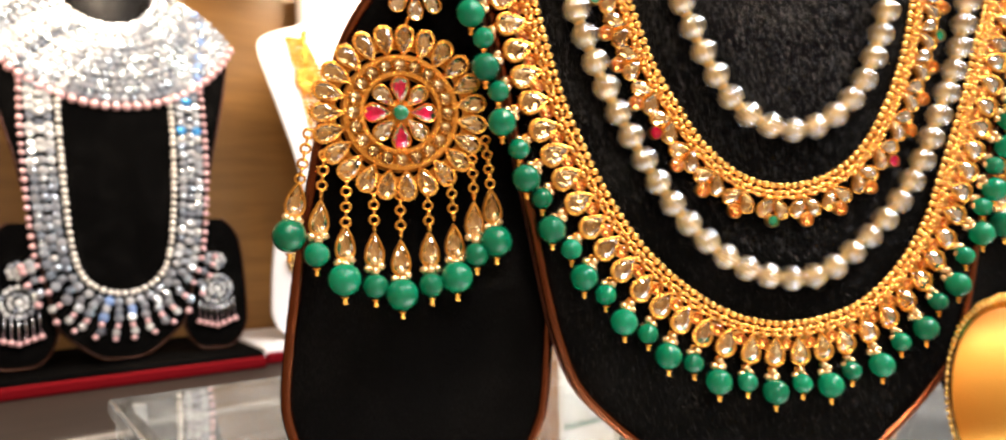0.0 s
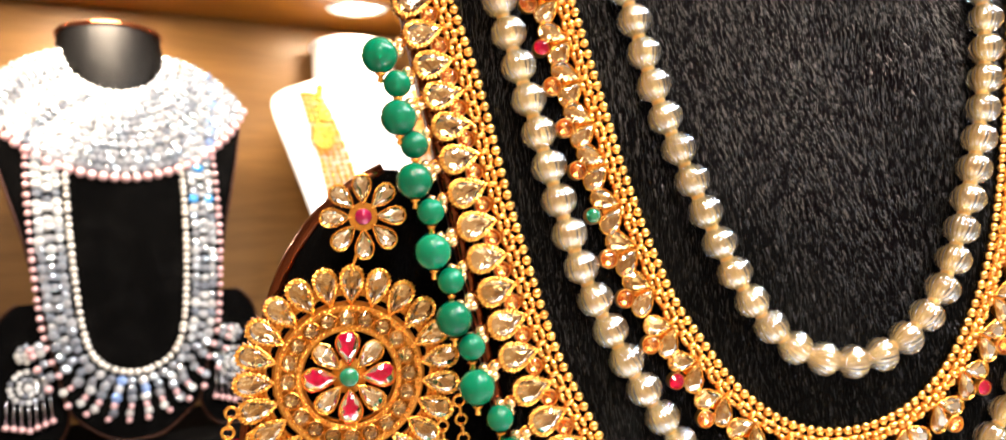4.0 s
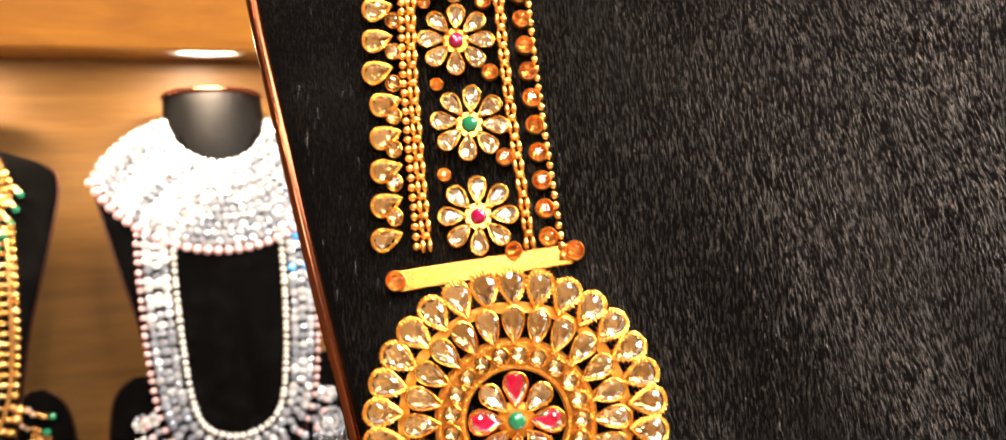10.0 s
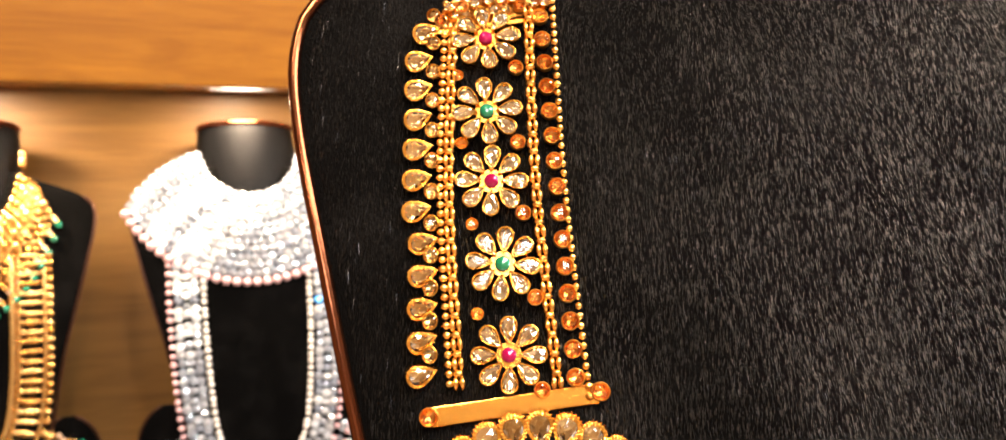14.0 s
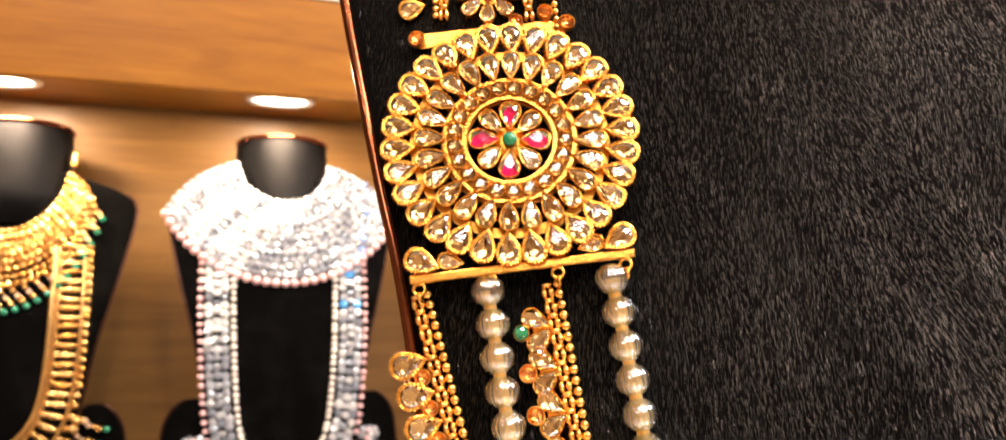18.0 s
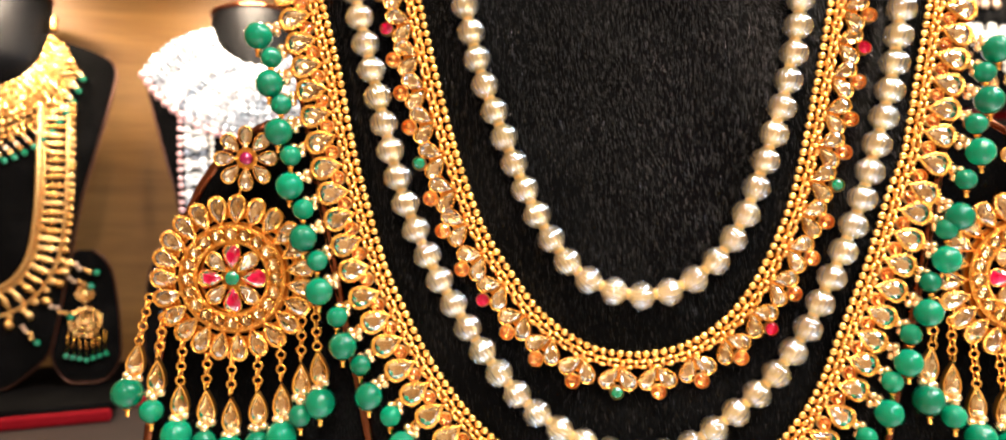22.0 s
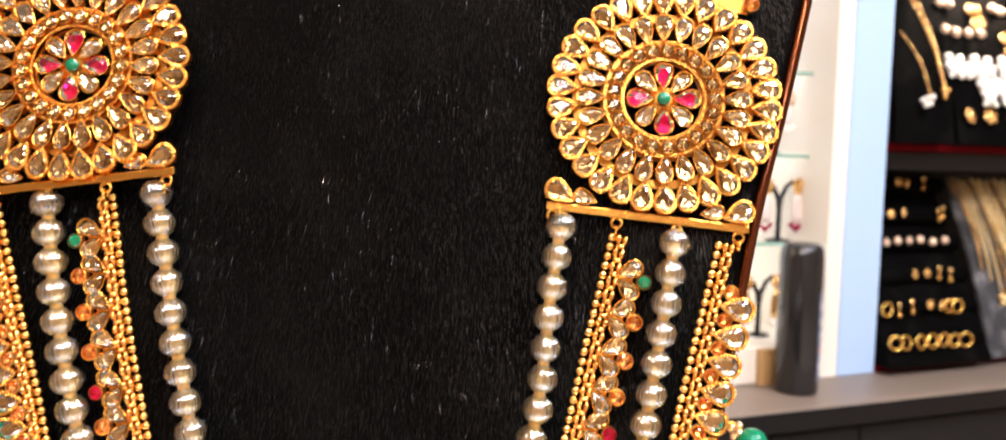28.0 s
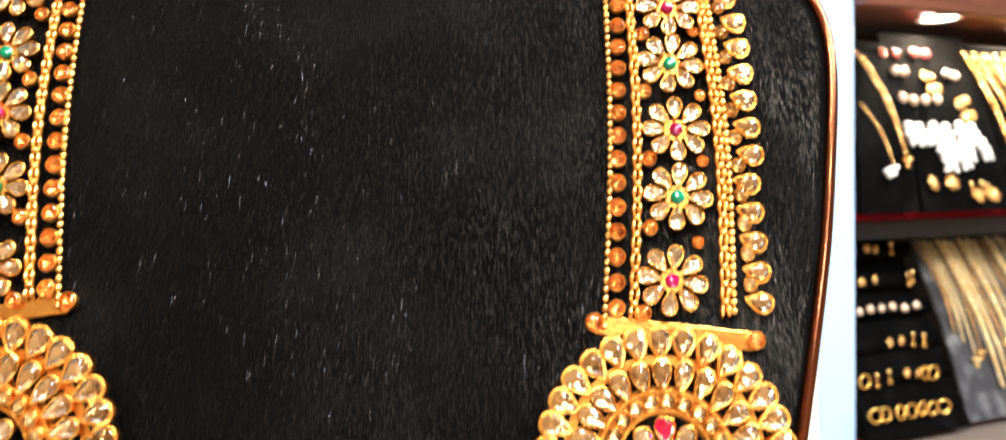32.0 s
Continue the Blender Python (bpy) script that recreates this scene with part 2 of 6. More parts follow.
COUNTER_GLASS = material("reflecting_counter_glass", (0.95, 0.98, 0.97), 0.01, 0.0, Transmission_Weight=1.0, IOR=1.95)
# streaky noise makes the counter glass milky, painting in its pale reflections
haze = node(COUNTER_GLASS, "ShaderNodeTexNoise", [(coords(COUNTER_GLASS, (9, 2.2, 9)), "Vector")], Scale=6.0, Detail=6.0, Roughness=0.6, Distortion=0.8)
ramped(COUNTER_GLASS, haze.outputs["Fac"], [(0.35, (0.98, 0.98, 0.98)), (0.7, (0.86, 0.86, 0.86))], "Transmission Weight")
GLASS_EDGE = material("green_glass_edge", (0.35, 0.6, 0.5), 0.15, 0.0, Transmission_Weight=0.4, IOR=1.5)
BLACK_PLASTIC = material("black_plastic", (0.012, 0.012, 0.013), 0.25, 0.0, Coat_Weight=0.3)
LABEL_GREY = material("label_grey", (0.12, 0.16, 0.26), 0.4)
LABEL_ORANGE = material("label_orange", (0.5, 0.14, 0.04), 0.4)
LINING = material("pale_grey_lining_cloth", (0.42, 0.45, 0.48), 0.6)
bumped(LINING, 300, 0.4)
STRING = material("white_string", (0.8, 0.8, 0.78), 0.7)
WOOD_TAN = material("tan_board", (0.5, 0.3, 0.12), 0.5)
bumped(WOOD_TAN, 90, 0.2)


def glowing(name, colour, strength):
    m = material(name, colour, 0.5)
    bsdf(m).inputs["Emission Color"].default_value = (*colour, 1)
    bsdf(m).inputs["Emission Strength"].default_value = strength
    return m


LED_WARM = glowing("warm_led_diffuser", (1.0, 0.88, 0.7), 14.0)
LED_PANEL = glowing("panel_diffuser", (0.9, 0.95, 1.0), 9.0)
LED_COOL = glowing("cool_led_diffuser", (0.93, 0.97, 1.0), 14.0)


# ---- mesh helpers ----
def empty(name, m, label="", category="", group="", kind=""):
    ob = new(name)
    ob.empty_display_size = 0.02
    ob.matrix_world = m
    return tagged(ob, label, category, group, kind)


def mesh(name, verts, faces, mats, index=None, smooth=False):
    me = bpy.data.meshes.new(name)
    me.from_pydata([tuple(v) for v in verts], [], [tuple(f) for f in faces])
    for m in mats:
        me.materials.append(m)
    if index is not None:
        me.polygons.foreach_set("material_index", index)
    if smooth:
        me.polygons.foreach_set("use_smooth", [True] * len(me.polygons))
    me.update()
    return me


def from_bm(name, bm, mats, smooth=False):
    me = bpy.data.meshes.new(name)
    bm.to_mesh(me)
    bm.free()
    for m in (mats if isinstance(mats, (list, tuple)) else [mats]):
        me.materials.append(m)
    if smooth:
        me.polygons.foreach_set("use_smooth", [True] * len(me.polygons))
    return me


def piece(name, me, m, parent=None, label=""):
    """One mesh object under a thing or a part, at a pose in its parent's axes."""
    ob = new(name, me)
    if parent:
        ob.parent = parent
    ob.matrix_basis = m
    if label:
        ob["label"] = label
    return ob


def part(name, bm, mat, parent=None, label="", m=Matrix(), smooth=False):
    return piece(name, from_bm(name, bm, mat, smooth), m, parent, label)


def box_bm(x0, x1, y0, y1, z0, z1, bevel=0.0, segs=2):
    bm = bmesh.new()
    bmesh.ops.create_cube(bm, size=1)
    bmesh.ops.transform(bm, matrix=Matrix.LocRotScale(((x0 + x1) / 2, (y0 + y1) / 2, (z0 + z1) / 2), None, (x1 - x0, y1 - y0, z1 - z0)), verts=bm.verts)
    if bevel:
        bmesh.ops.bevel(bm, geom=list(bm.edges), offset=bevel, segments=segs, affect="EDGES", profile=0.5)
    return bm


def ball_bm(r, u=20, v=12):
    bm = bmesh.new()
    bmesh.ops.create_uvsphere(bm, u_segments=u, v_segments=v, radius=r)
    return bm


def lathe(profile, n=24):
    """A turned shape about z from (radius, height) pairs."""
    verts, faces = [], []
    for r, z in profile:
        for i in range(n):
            a = 2 * math.pi * i / n
            verts.append((r * math.cos(a), r * math.sin(a), z))
    for k in range(len(profile) - 1):
        for i in range(n):
            j = (i + 1) % n
            faces.append((k * n + i, k * n + j, (k + 1) * n + j, (k + 1) * n + i))
    faces.append(tuple(range(n - 1, -1, -1)))
    faces.append(tuple((len(profile) - 1) * n + i for i in range(n)))
    return verts, faces


def tube(points, r, n=8, closed=False):
    """A round cord along points."""
    pts = [Vector(p) for p in points]
    verts, faces, last = [], [], None
    for i, p in enumerate(pts):
        a = pts[i - 1] if (i or closed) else p
        b = pts[(i + 1) % len(pts)] if (i < len(pts) - 1 or closed) else p
        d = (b - a).normalized()
        if last is None:
            last = d.orthogonal().normalized()
        last = (last - d * last.dot(d)).normalized()
        side = d.cross(last)
        for k in range(n):
            t = 2 * math.pi * k / n
            verts.append(p + r * (math.cos(t) * last + math.sin(t) * side))
    rings = len(pts)
    for i in range(rings if closed else rings - 1):
        for k in range(n):
            a, b = i * n + k, i * n + (k + 1) % n
            c, d = ((i + 1) % rings) * n + (k + 1) % n, ((i + 1) % rings) * n + k
            faces.append((a, b, c, d))
    if not closed:
        faces.append(tuple(range(n - 1, -1, -1)))
        faces.append(tuple((rings - 1) * n + k for k in range(n)))
    return verts, faces


def tiled(name, verts, faces, poses, mats, smooth=False):
    """Many small alike pieces as one mesh."""
    v = np.array(verts)
    allv, allf = [], []
    for i, m in enumerate(poses):
        a = np.array(m)
        allv.append(v @ a[:3, :3].T + a[:3, 3])
        allf += [tuple(k + i * len(v) for k in f) for f in faces]
    return mesh(name, np.concatenate(allv).tolist(), allf, mats, smooth=smooth)


def ring_poly(n, rx, ry=None):
    ry = ry or rx
    return [(rx * math.cos(2 * math.pi * i / n), ry * math.sin(2 * math.pi * i / n)) for i in range(n)]


def tear_poly(n, width, length):
    """A drop outline with its tip at +y."""
    out = []
    for i in range(n):
        t = 2 * math.pi * i / n
        out.append((width / 2 / 0.77 * math.sin(t) * abs(math.sin(t / 2)), length / 2 * math.cos(t)))
    return out




def gem(name, outline, height, mats, milgrain=0, bezel=0.86, table=0.5, crown=1.35, grain=0.00035, deep=False):
    """A set stone: a metal bezel, with or without a beaded rim, and a faceted stone in it (slots: metal, stone, foil).
    With a third material the stone is clear and lies over a faceted foil cup."""
    n = len(outline)
    cx = sum(p[0] for p in outline) / n
    cy = sum(p[1] for p in outline) / n
    verts, faces, idx = [], [], []

    def ring(s, z):
        k = len(verts)
        verts.extend((cx + (x - cx) * s, cy + (y - cy) * s, z) for x, y in outline)
        return k
    base, top, rim, inner = ring(1.0, 0.0), ring(1.0, height), ring((1 + bezel) / 2, height * 1.08), ring(bezel, height * 0.92)
    for a, b in ((base, top), (top, rim), (rim, inner)):
        for i in range(n):
            j = (i + 1) % n
            faces.append((a + i, a + j, b + j, b + i))
            idx.append(0)
    half = [i for i in range(0, n, 2)]
    h = len(half)

    def level(s, z, shift, wobble=0.0):
        k = len(verts)
        for q, i in enumerate(half):
            x, y = outline[(i + shift) % n]
            verts.append((cx + (x - cx) * s, cy + (y - cy) * s, z + wobble * (q % 3 - 1)))
        return k
    # crown: kites and triangles towards a smaller table
    mid = level(bezel * (table + 1) / 2, height * (0.92 + crown) / 2 + 0.1 * height, 0, 0.05 * height)
    tab = level(bezel * table, height * crown, 1)
    for q in range(h):
        i, j, k = half[q], (half[q] + 1) % n, (half[q] + 2) % n
        w = (q + 1) % h
        faces += [(inner + i, inner + j, mid + q), (inner + j, inner + k, mid + w), (mid + q, inner + j, tab + q), (inner + j, mid + w, tab + q), (mid + w, tab + w, tab + q)]
        idx += [1] * 5
    if deep:
        # star facets dipping to the middle
        dip = level(bezel * table * 0.45, height * (crown - 0.35), 0, 0.06 * height)
        mid2 = len(verts)
        verts.append((cx, cy, height * (crown - 0.2)))
        for q in range(h):
            w = (q + 1) % h
            faces += [(tab + q, tab + w, dip + w), (tab + q, dip + w, dip + q), (dip + q, dip + w, mid2)]
            idx += [1] * 3
    else:
        faces.append(tuple(tab + q for q in range(h)))
        idx.append(1)
    if len(mats) > 2:
        cup = level(bezel * 0.62, height * 0.4, 0, 0.07 * height)
        low = len(verts)
        verts.append((cx, cy, height * 0.12))
        for q in range(h):
            i, j, k = half[q], (half[q] + 1) % n, (half[q] + 2) % n
            w = (q + 1) % h
            faces += [(inner + i, inner + j, cup + q), (inner + j, inner + k, cup + w), (inner + j, cup + w, cup + q), (cup + q, cup + w, low)]
            idx += [2] * 4
    if milgrain:
        pts = [Vector((x, y, 0)) for x, y in outline]
        seg = [(pts[(i + 1) % n] - pts[i]).length for i in range(n)]
        total = sum(seg)
        # a serrated collar round the bezel
        m2 = milgrain * 2
        start = len(verts)
        for g in range(m2):
            s = total * g / m2
            i = 0
            while s > seg[i]:
                s -= seg[i]
                i += 1
            p = pts[i].lerp(pts[(i + 1) % n], s / seg[i])
            o = (p - Vector((cx, cy, 0))).normalized()
            tooth = grain if g % 2 else -grain * 0.45
            for out, z in ((tooth * 0.8, 0.0), (tooth, height * 0.6), (tooth * 0.6 - grain * 0.35, height * (1.12 if g % 2 else 0.98)), (-grain * 1.3, height * 1.06)):
                q = p + o * out
                verts.append((q.x, q.y, z))
        for g in range(m2):
            a, b = start + 4 * g, start + 4 * ((g + 1) % m2)
            faces += [(a + k, b + k, b + k + 1, a + k + 1) for k in range(3)]
            idx += [0] * 3
    return mesh(name, verts, faces, mats, idx)


def spline(points, step):
    """Even steps along a smooth line through (u, h) points: position and direction."""
    P = [Vector(p) for p in points]
    P = [P[0] * 2 - P[1]] + P + [P[-1] * 2 - P[-2]]
    dense = []
    for i in range(1, len(P) - 2):
        a, b, c, d = P[i - 1:i + 3]
        for k in range(24):
            t = k / 24
            dense.append(0.5 * ((2 * b) + (c - a) * t + (2 * a - 5 * b + 4 * c - d) * t * t + (3 * b - a - 3 * c + d) * t ** 3))
    dense.append(P[-2])
    out, carry = [], 0.0
    length = sum((q - p).length for p, q in zip(dense, dense[1:]))
    count = max(1, round(length / step))
    step = length / count
    want = 0.0
    for p, q in zip(dense, dense[1:]):
        s = (q - p).length
        while s and want <= carry + s + 1e-9:
            out.append((p.lerp(q, (want - carry) / s), (q - p).normalized()))
            want += step
        carry += s
    return out


# ---- the shop: floor, ceiling, walls ----
def slab(name, x0, x1, y0, y1, z0, z1, mat, label, category, bevel=0.0):
    ob = part(name, box_bm(x0, x1, y0, y1, z0, z1, bevel), mat, None, "", WALL)
    return tagged(ob, label, category, "", "structure")


slab("floor", -2.6, 3.2, -3.6, 0.5, -0.1, 0.0, FLOOR_TILE, "plain glossy beige shop floor", "floor")
slab("ceiling", -2.6, 3.2, -3.6, 0.5, CEILING, CEILING + 0.1, PLASTER, "plain ivory plaster ceiling", "ceiling")
slab("wall_north", -2.6, 3.2, 0.4, 0.5, 0.0, CEILING, PLASTER, "ivory plaster wall behind the cabinets", "wall")
# walls out of view, added to close the room
slab("wall_south", -2.6, 3.2, -3.7, -3.6, 0.0, CEILING, UNSEEN_WALL, "unseen beige wall added to close the shop", "wall")
slab("wall_west", -2.7, -2.6, -3.6, 0.5, 0.0, CEILING, UNSEEN_WALL, "unseen beige wall added to close the shop", "wall")
slab("wall_east", 3.2, 3.3, -3.6, 0.5, 0.0, CEILING, UNSEEN_WALL, "unseen beige wall added to close the shop", "wall")
slab("pillar", 0.966, 1.04, 0.0, 0.4, 0.945, CEILING, BLUE_WHITE, "white laminated pillar between display niches, bluish light in its colour", "pillar", 0.002)

lamp_v, lamp_f = lathe([(0.5, 0.0), (0.52, -0.03), (0.6, -0.03), (0.63, 0.0)], 28)


def downlight(x, y, z, d, led):
    lamp = empty("downlight", WALL @ pose(x, y, z), "round recessed LED downlight with a slim white rim", "downlight", "recessed downlights")
    me = mesh("rim", [(a * d * 1.02, b * d * 1.02, c * d) for a, b, c in lamp_v], lamp_f[:-2], [WHITE_LAMINATE], smooth=True)
    piece("rim", me, Matrix(), lamp)
    bm = bmesh.new()
    bmesh.ops.create_circle(bm, cap_ends=True, segments=28, radius=d * 0.5)
    part("diffuser", bm, led, lamp, "glowing diffuser", pose(0, 0, 0.0005))


for x, y, z, d, w, c in CABINET_LAMPS:
    downlight(x, y, z, d, LED_WARM)
for x, y, d, w, c in CEILING_LAMPS:
    downlight(x, y, CEILING - 0.004, d, LED_COOL)

for x, y, d, w in PANELS:
    lamp = empty("led_panel", WALL @ pose(x, y, CEILING - 0.006), "square white LED ceiling panel with a slim frame", "ceiling light", "square ceiling panels")
    part("frame", box_bm(-d / 2 - 0.015, d / 2 + 0.015, -d / 2 - 0.015, d / 2 + 0.015, 0.0, 0.005, 0.001), ALUMINIUM, lamp)
    part("diffuser", box_bm(-d / 2, d / 2, -d / 2, d / 2, -0.004, -0.001), LED_PANEL, lamp, "glowing diffuser")

# ---- wall cabinets ----
wood_cab = empty("display_cabinet", WALL @ pose(-0.3, 0.1, 0.945), "honey wood wall cabinet with brown back panel and lit shelf", "cabinet")
CAB = pose(0.3, -0.1, -0.945)   # cabinet axes inside the cabinet thing
part("back_panel", box_bm(-1.3, 0.6, 0.17, 0.19, 0.945, 1.4565), WOOD_BACK, wood_cab, "brown wood back panel", CAB)
part("fascia", box_bm(-1.3, 0.6, 0.0, 0.02, 1.452, 1.57, 0.002), WOOD, wood_cab, "honey wood fascia board", CAB)
part("soffit", box_bm(-1.3, 0.6, 0.021, 0.19, 1.457, 1.472, 0.001), WOOD, wood_cab, "honey wood soffit", CAB)
part("shelf", box_bm(-1.3, 0.6, 0.021, 0.19, 1.553, 1.569, 0.001), WOOD, wood_cab, "", CAB)
part("back_panel", box_bm(-1.3, 0.6, 0.17, 0.19, 1.57, 2.1), WOOD_BACK, wood_cab, "", CAB)
part("fascia", box_bm(-1.3, 0.6, 0.0, 0.02, 2.1, 2.25, 0.002), WOOD, wood_cab, "", CAB)
part("top_panel", box_bm(-1.3, 0.6, 0.021, 0.39, 2.12, 2.25, 0.002), WOOD, wood_cab, "", CAB)
part("side_panel", box_bm(0.601, 0.622, 0.0, 0.39, 0.945, 2.25, 0.002), WOOD, wood_cab, "", CAB)
part("side_panel", box_bm(-1.322, -1.301, 0.0, 0.39, 0.945, 2.25, 0.002), WOOD, wood_cab, "", CAB)
part("edge_strip", box_bm(-1.3, 0.6, -0.003, 0.001, 1.566, 1.573, 0.0008), CREAM, wood_cab, "pale edge banding", CAB)


def base_run(x0, x1, front, doors, label, laminate):
    base = empty("base_cabinet", WALL @ pose((x0 + x1) / 2, 0.15, 0), label, "cabinet")
    m = pose(-(x0 + x1) / 2, -0.15, 0)
    part("carcass", box_bm(x0, x1, front + 0.04, 0.39, 0.08, 0.914), laminate, base, "", m)
    part("plinth", box_bm(x0, x1, front + 0.08, 0.39, 0.0, 0.079), laminate, base, "", m)
    w = (x1 - x0) / doors
    for i in range(doors):
        door = part("door", box_bm(x0 + i * w + 0.002, x0 + (i + 1) * w - 0.002, front + 0.02, front + 0.038, 0.09, 0.905, 0.002), laminate, base, "dark grey laminate door", m)
        part("handle", box_bm(x0 + i * w + 0.03, x0 + i * w + 0.042, front + 0.004, front + 0.0195, 0.6, 0.74, 0.003), ALUMINIUM, door, "brushed metal handle", Matrix())


base_run(-1.3, 0.55, -0.215, 4, "dark laminate base cabinet under the wood ledge", BLACK_LAMINATE)
base_run(0.552, 2.0, -0.125, 4, "dark grey laminate base cabinet with seams", DARK_LAMINATE)
ledge = empty("ledge", WALL @ pose(-0.3, 0.0, 0.93), "grey-brown laminate ledge carrying the display busts", "ledge")
part("board", box_bm(-1.0, 0.85, -0.21, 0.39, -0.0155, 0.015, 0.003), LEDGE_TOP, ledge)
part("edge_strip", box_bm(-1.0, 0.85, -0.2135, -0.2095, 0.0085, 0.0135, 0.001), EDGING, ledge, "grey edge banding")
ledge2 = empty("ledge", WALL @ pose(1.3, 0.0, 0.93), "tan laminate ledge in front of the niches", "ledge")
part("board", box_bm(-0.748, 0.7, -0.12, 0.39, -0.0155, 0.015, 0.003), LEDGE_TAN, ledge2)
part("edge_strip", box_bm(-0.748, 0.7, -0.1235, -0.1195, -0.014, 0.0135, 0.001), BLACK_LAMINATE, ledge2, "dark edge banding")

# ---- white niche with glass shelves ----
niche = empty("display_niche", WALL @ pose(0.78, 0.1, 0.945), "white lit niche with three glass shelves", "niche")
NI = pose(-0.78, -0.1, -0.945)
part("back_panel", box_bm(0.623, 0.965, 0.225, 0.24, 0.945, 2.25), WHITE_LAMINATE, niche, "", NI)
part("side_panel", box_bm(0.936, 0.9655, 0.003, 0.224, 0.945, 2.25), CREAM, niche, "cream side panel", NI)
part("side_panel", box_bm(0.6225, 0.632, 0.003, 0.224, 0.945, 2.25), CREAM, niche, "", NI)
part("top_panel", box_bm(0.633, 0.935, 0.003, 0.224, 1.64, 1.66), WHITE_LAMINATE, niche, "", NI)
part("plinth", box_bm(0.633, 0.935, 0.0, 0.224, 0.946, 1.0, 0.002), CREAM, niche, "cream plinth", NI)
part("board", box_bm(0.81, 0.833, -0.012, -0.001, 0.9455, 1.0, 0.001), WOOD_TAN, niche, "tan wood upright", NI)
for z in (1.148, 1.288, 1.418):
    sh = part("glass_shelf", box_bm(0.6335, 0.9345, 0.055, 0.22, z, z + 0.006, 0.001), GLASS, niche, "green-edged clear glass shelf", NI)
    sh.visible_shadow = False
    part("shelf_edge", box_bm(0.6335, 0.9345, 0.0515, 0.0545, z, z + 0.006, 0.0008), GLASS_EDGE, niche, "green polished glass edge", NI)

# ---- right display cabinet ----
right_cab = empty("display_cabinet", WALL @ pose(1.4, 0.1, 0.945), "dark wall cabinet with red-edged shelves and gold jewellery", "cabinet")
RC = pose(-1.4, -0.1, -0.945)
part("back_panel", box_bm(1.041, 2.0, 0.28, 0.3, 0.945, 1.66), DARK_LAMINATE, right_cab, "", RC)
part("shelf", box_bm(1.041, 2.0, 0.02, 0.279, 1.272, 1.302, 0.002), BLACK_LAMINATE, right_cab, "dark shelf", RC)
part("top_panel", box_bm(1.041, 2.0, 0.0, 0.279, 1.656, 1.668, 0.001), WOOD_RED, right_cab, "red-brown wood soffit, shade in its colour", RC)
part("fascia", box_bm(1.041, 2.0, -0.021, -0.001, 1.64, 1.78, 0.002), WOOD_RED, right_cab, "red-brown wood fascia board, shade in its colour", RC)
part("side_panel", box_bm(2.001, 2.02, 0.0, 0.39, 0.945, 1.78, 0.002), DARK_LAMINATE, right_cab, "", RC)
for z, y in ((1.3025, 0.012), (0.9455, 0.0)):
    for x0, x1 in ((1.042, 1.157), (1.158, 1.36), (1.361, 1.6), (1.601, 1.95)):
        part("red_edge", box_bm(x0, x1, y, y + 0.012, z, z + 0.013, 0.003), RED_CLOTH, right_cab, "red velvet tray edge", RC)

# ---- display busts ----
BUST_HALF = [(0.004, 0.012), (0.0065, 0.025), (0.0145, 0.037), (0.0215, 0.046), (0.029, 0.0545), (0.039, 0.0635), (0.053, 0.069), (0.073, 0.0735), (0.15, 0.088), (0.227, 0.102),
             (0.265, 0.1115), (0.3088, 0.1225), (0.333, 0.128), (0.358, 0.1335), (0.374, 0.1355), (0.386, 0.134), (0.393, 0.1295), (0.3988, 0.122), (0.405, 0.109), (0.415, 0.082), (0.425, 0.056), (0.43, 0.04)]
WING_HALF = [(0.0035, 0.012), (0.0065, 0.02), (0.0125, 0.0265), (0.0185, 0.0305), (0.026, 0.034), (0.0364, 0.0366), (0.0635, 0.0362), (0.09, 0.0345), (0.1145, 0.032),
             (0.134, 0.0285), (0.147, 0.0225), (0.156, 0.0145), (0.161, 0.007)]

BUST_HALF = [(p.x, p.y) for p, d in spline(BUST_HALF, 0.005)]
WING_HALF = [(p.x, p.y) for p, d in spline(WING_HALF, 0.004)]


def face_y(h):
    """Depth of the bust's velvet face at height h."""
    return -0.006 + 0.75 * max(0.0, h - 0.11) ** 2


def level(u, h):
    return u, h


def uneven(u, h):
    """The hand-cut board of the main bust: one shoulder stands a little higher."""
    s = np.clip((h - 0.31) / 0.06, 0.0, 1.0)
    s = s * s * (3 - 2 * s)
    return u - 0.0025 * s, h - 0.048 * u * s


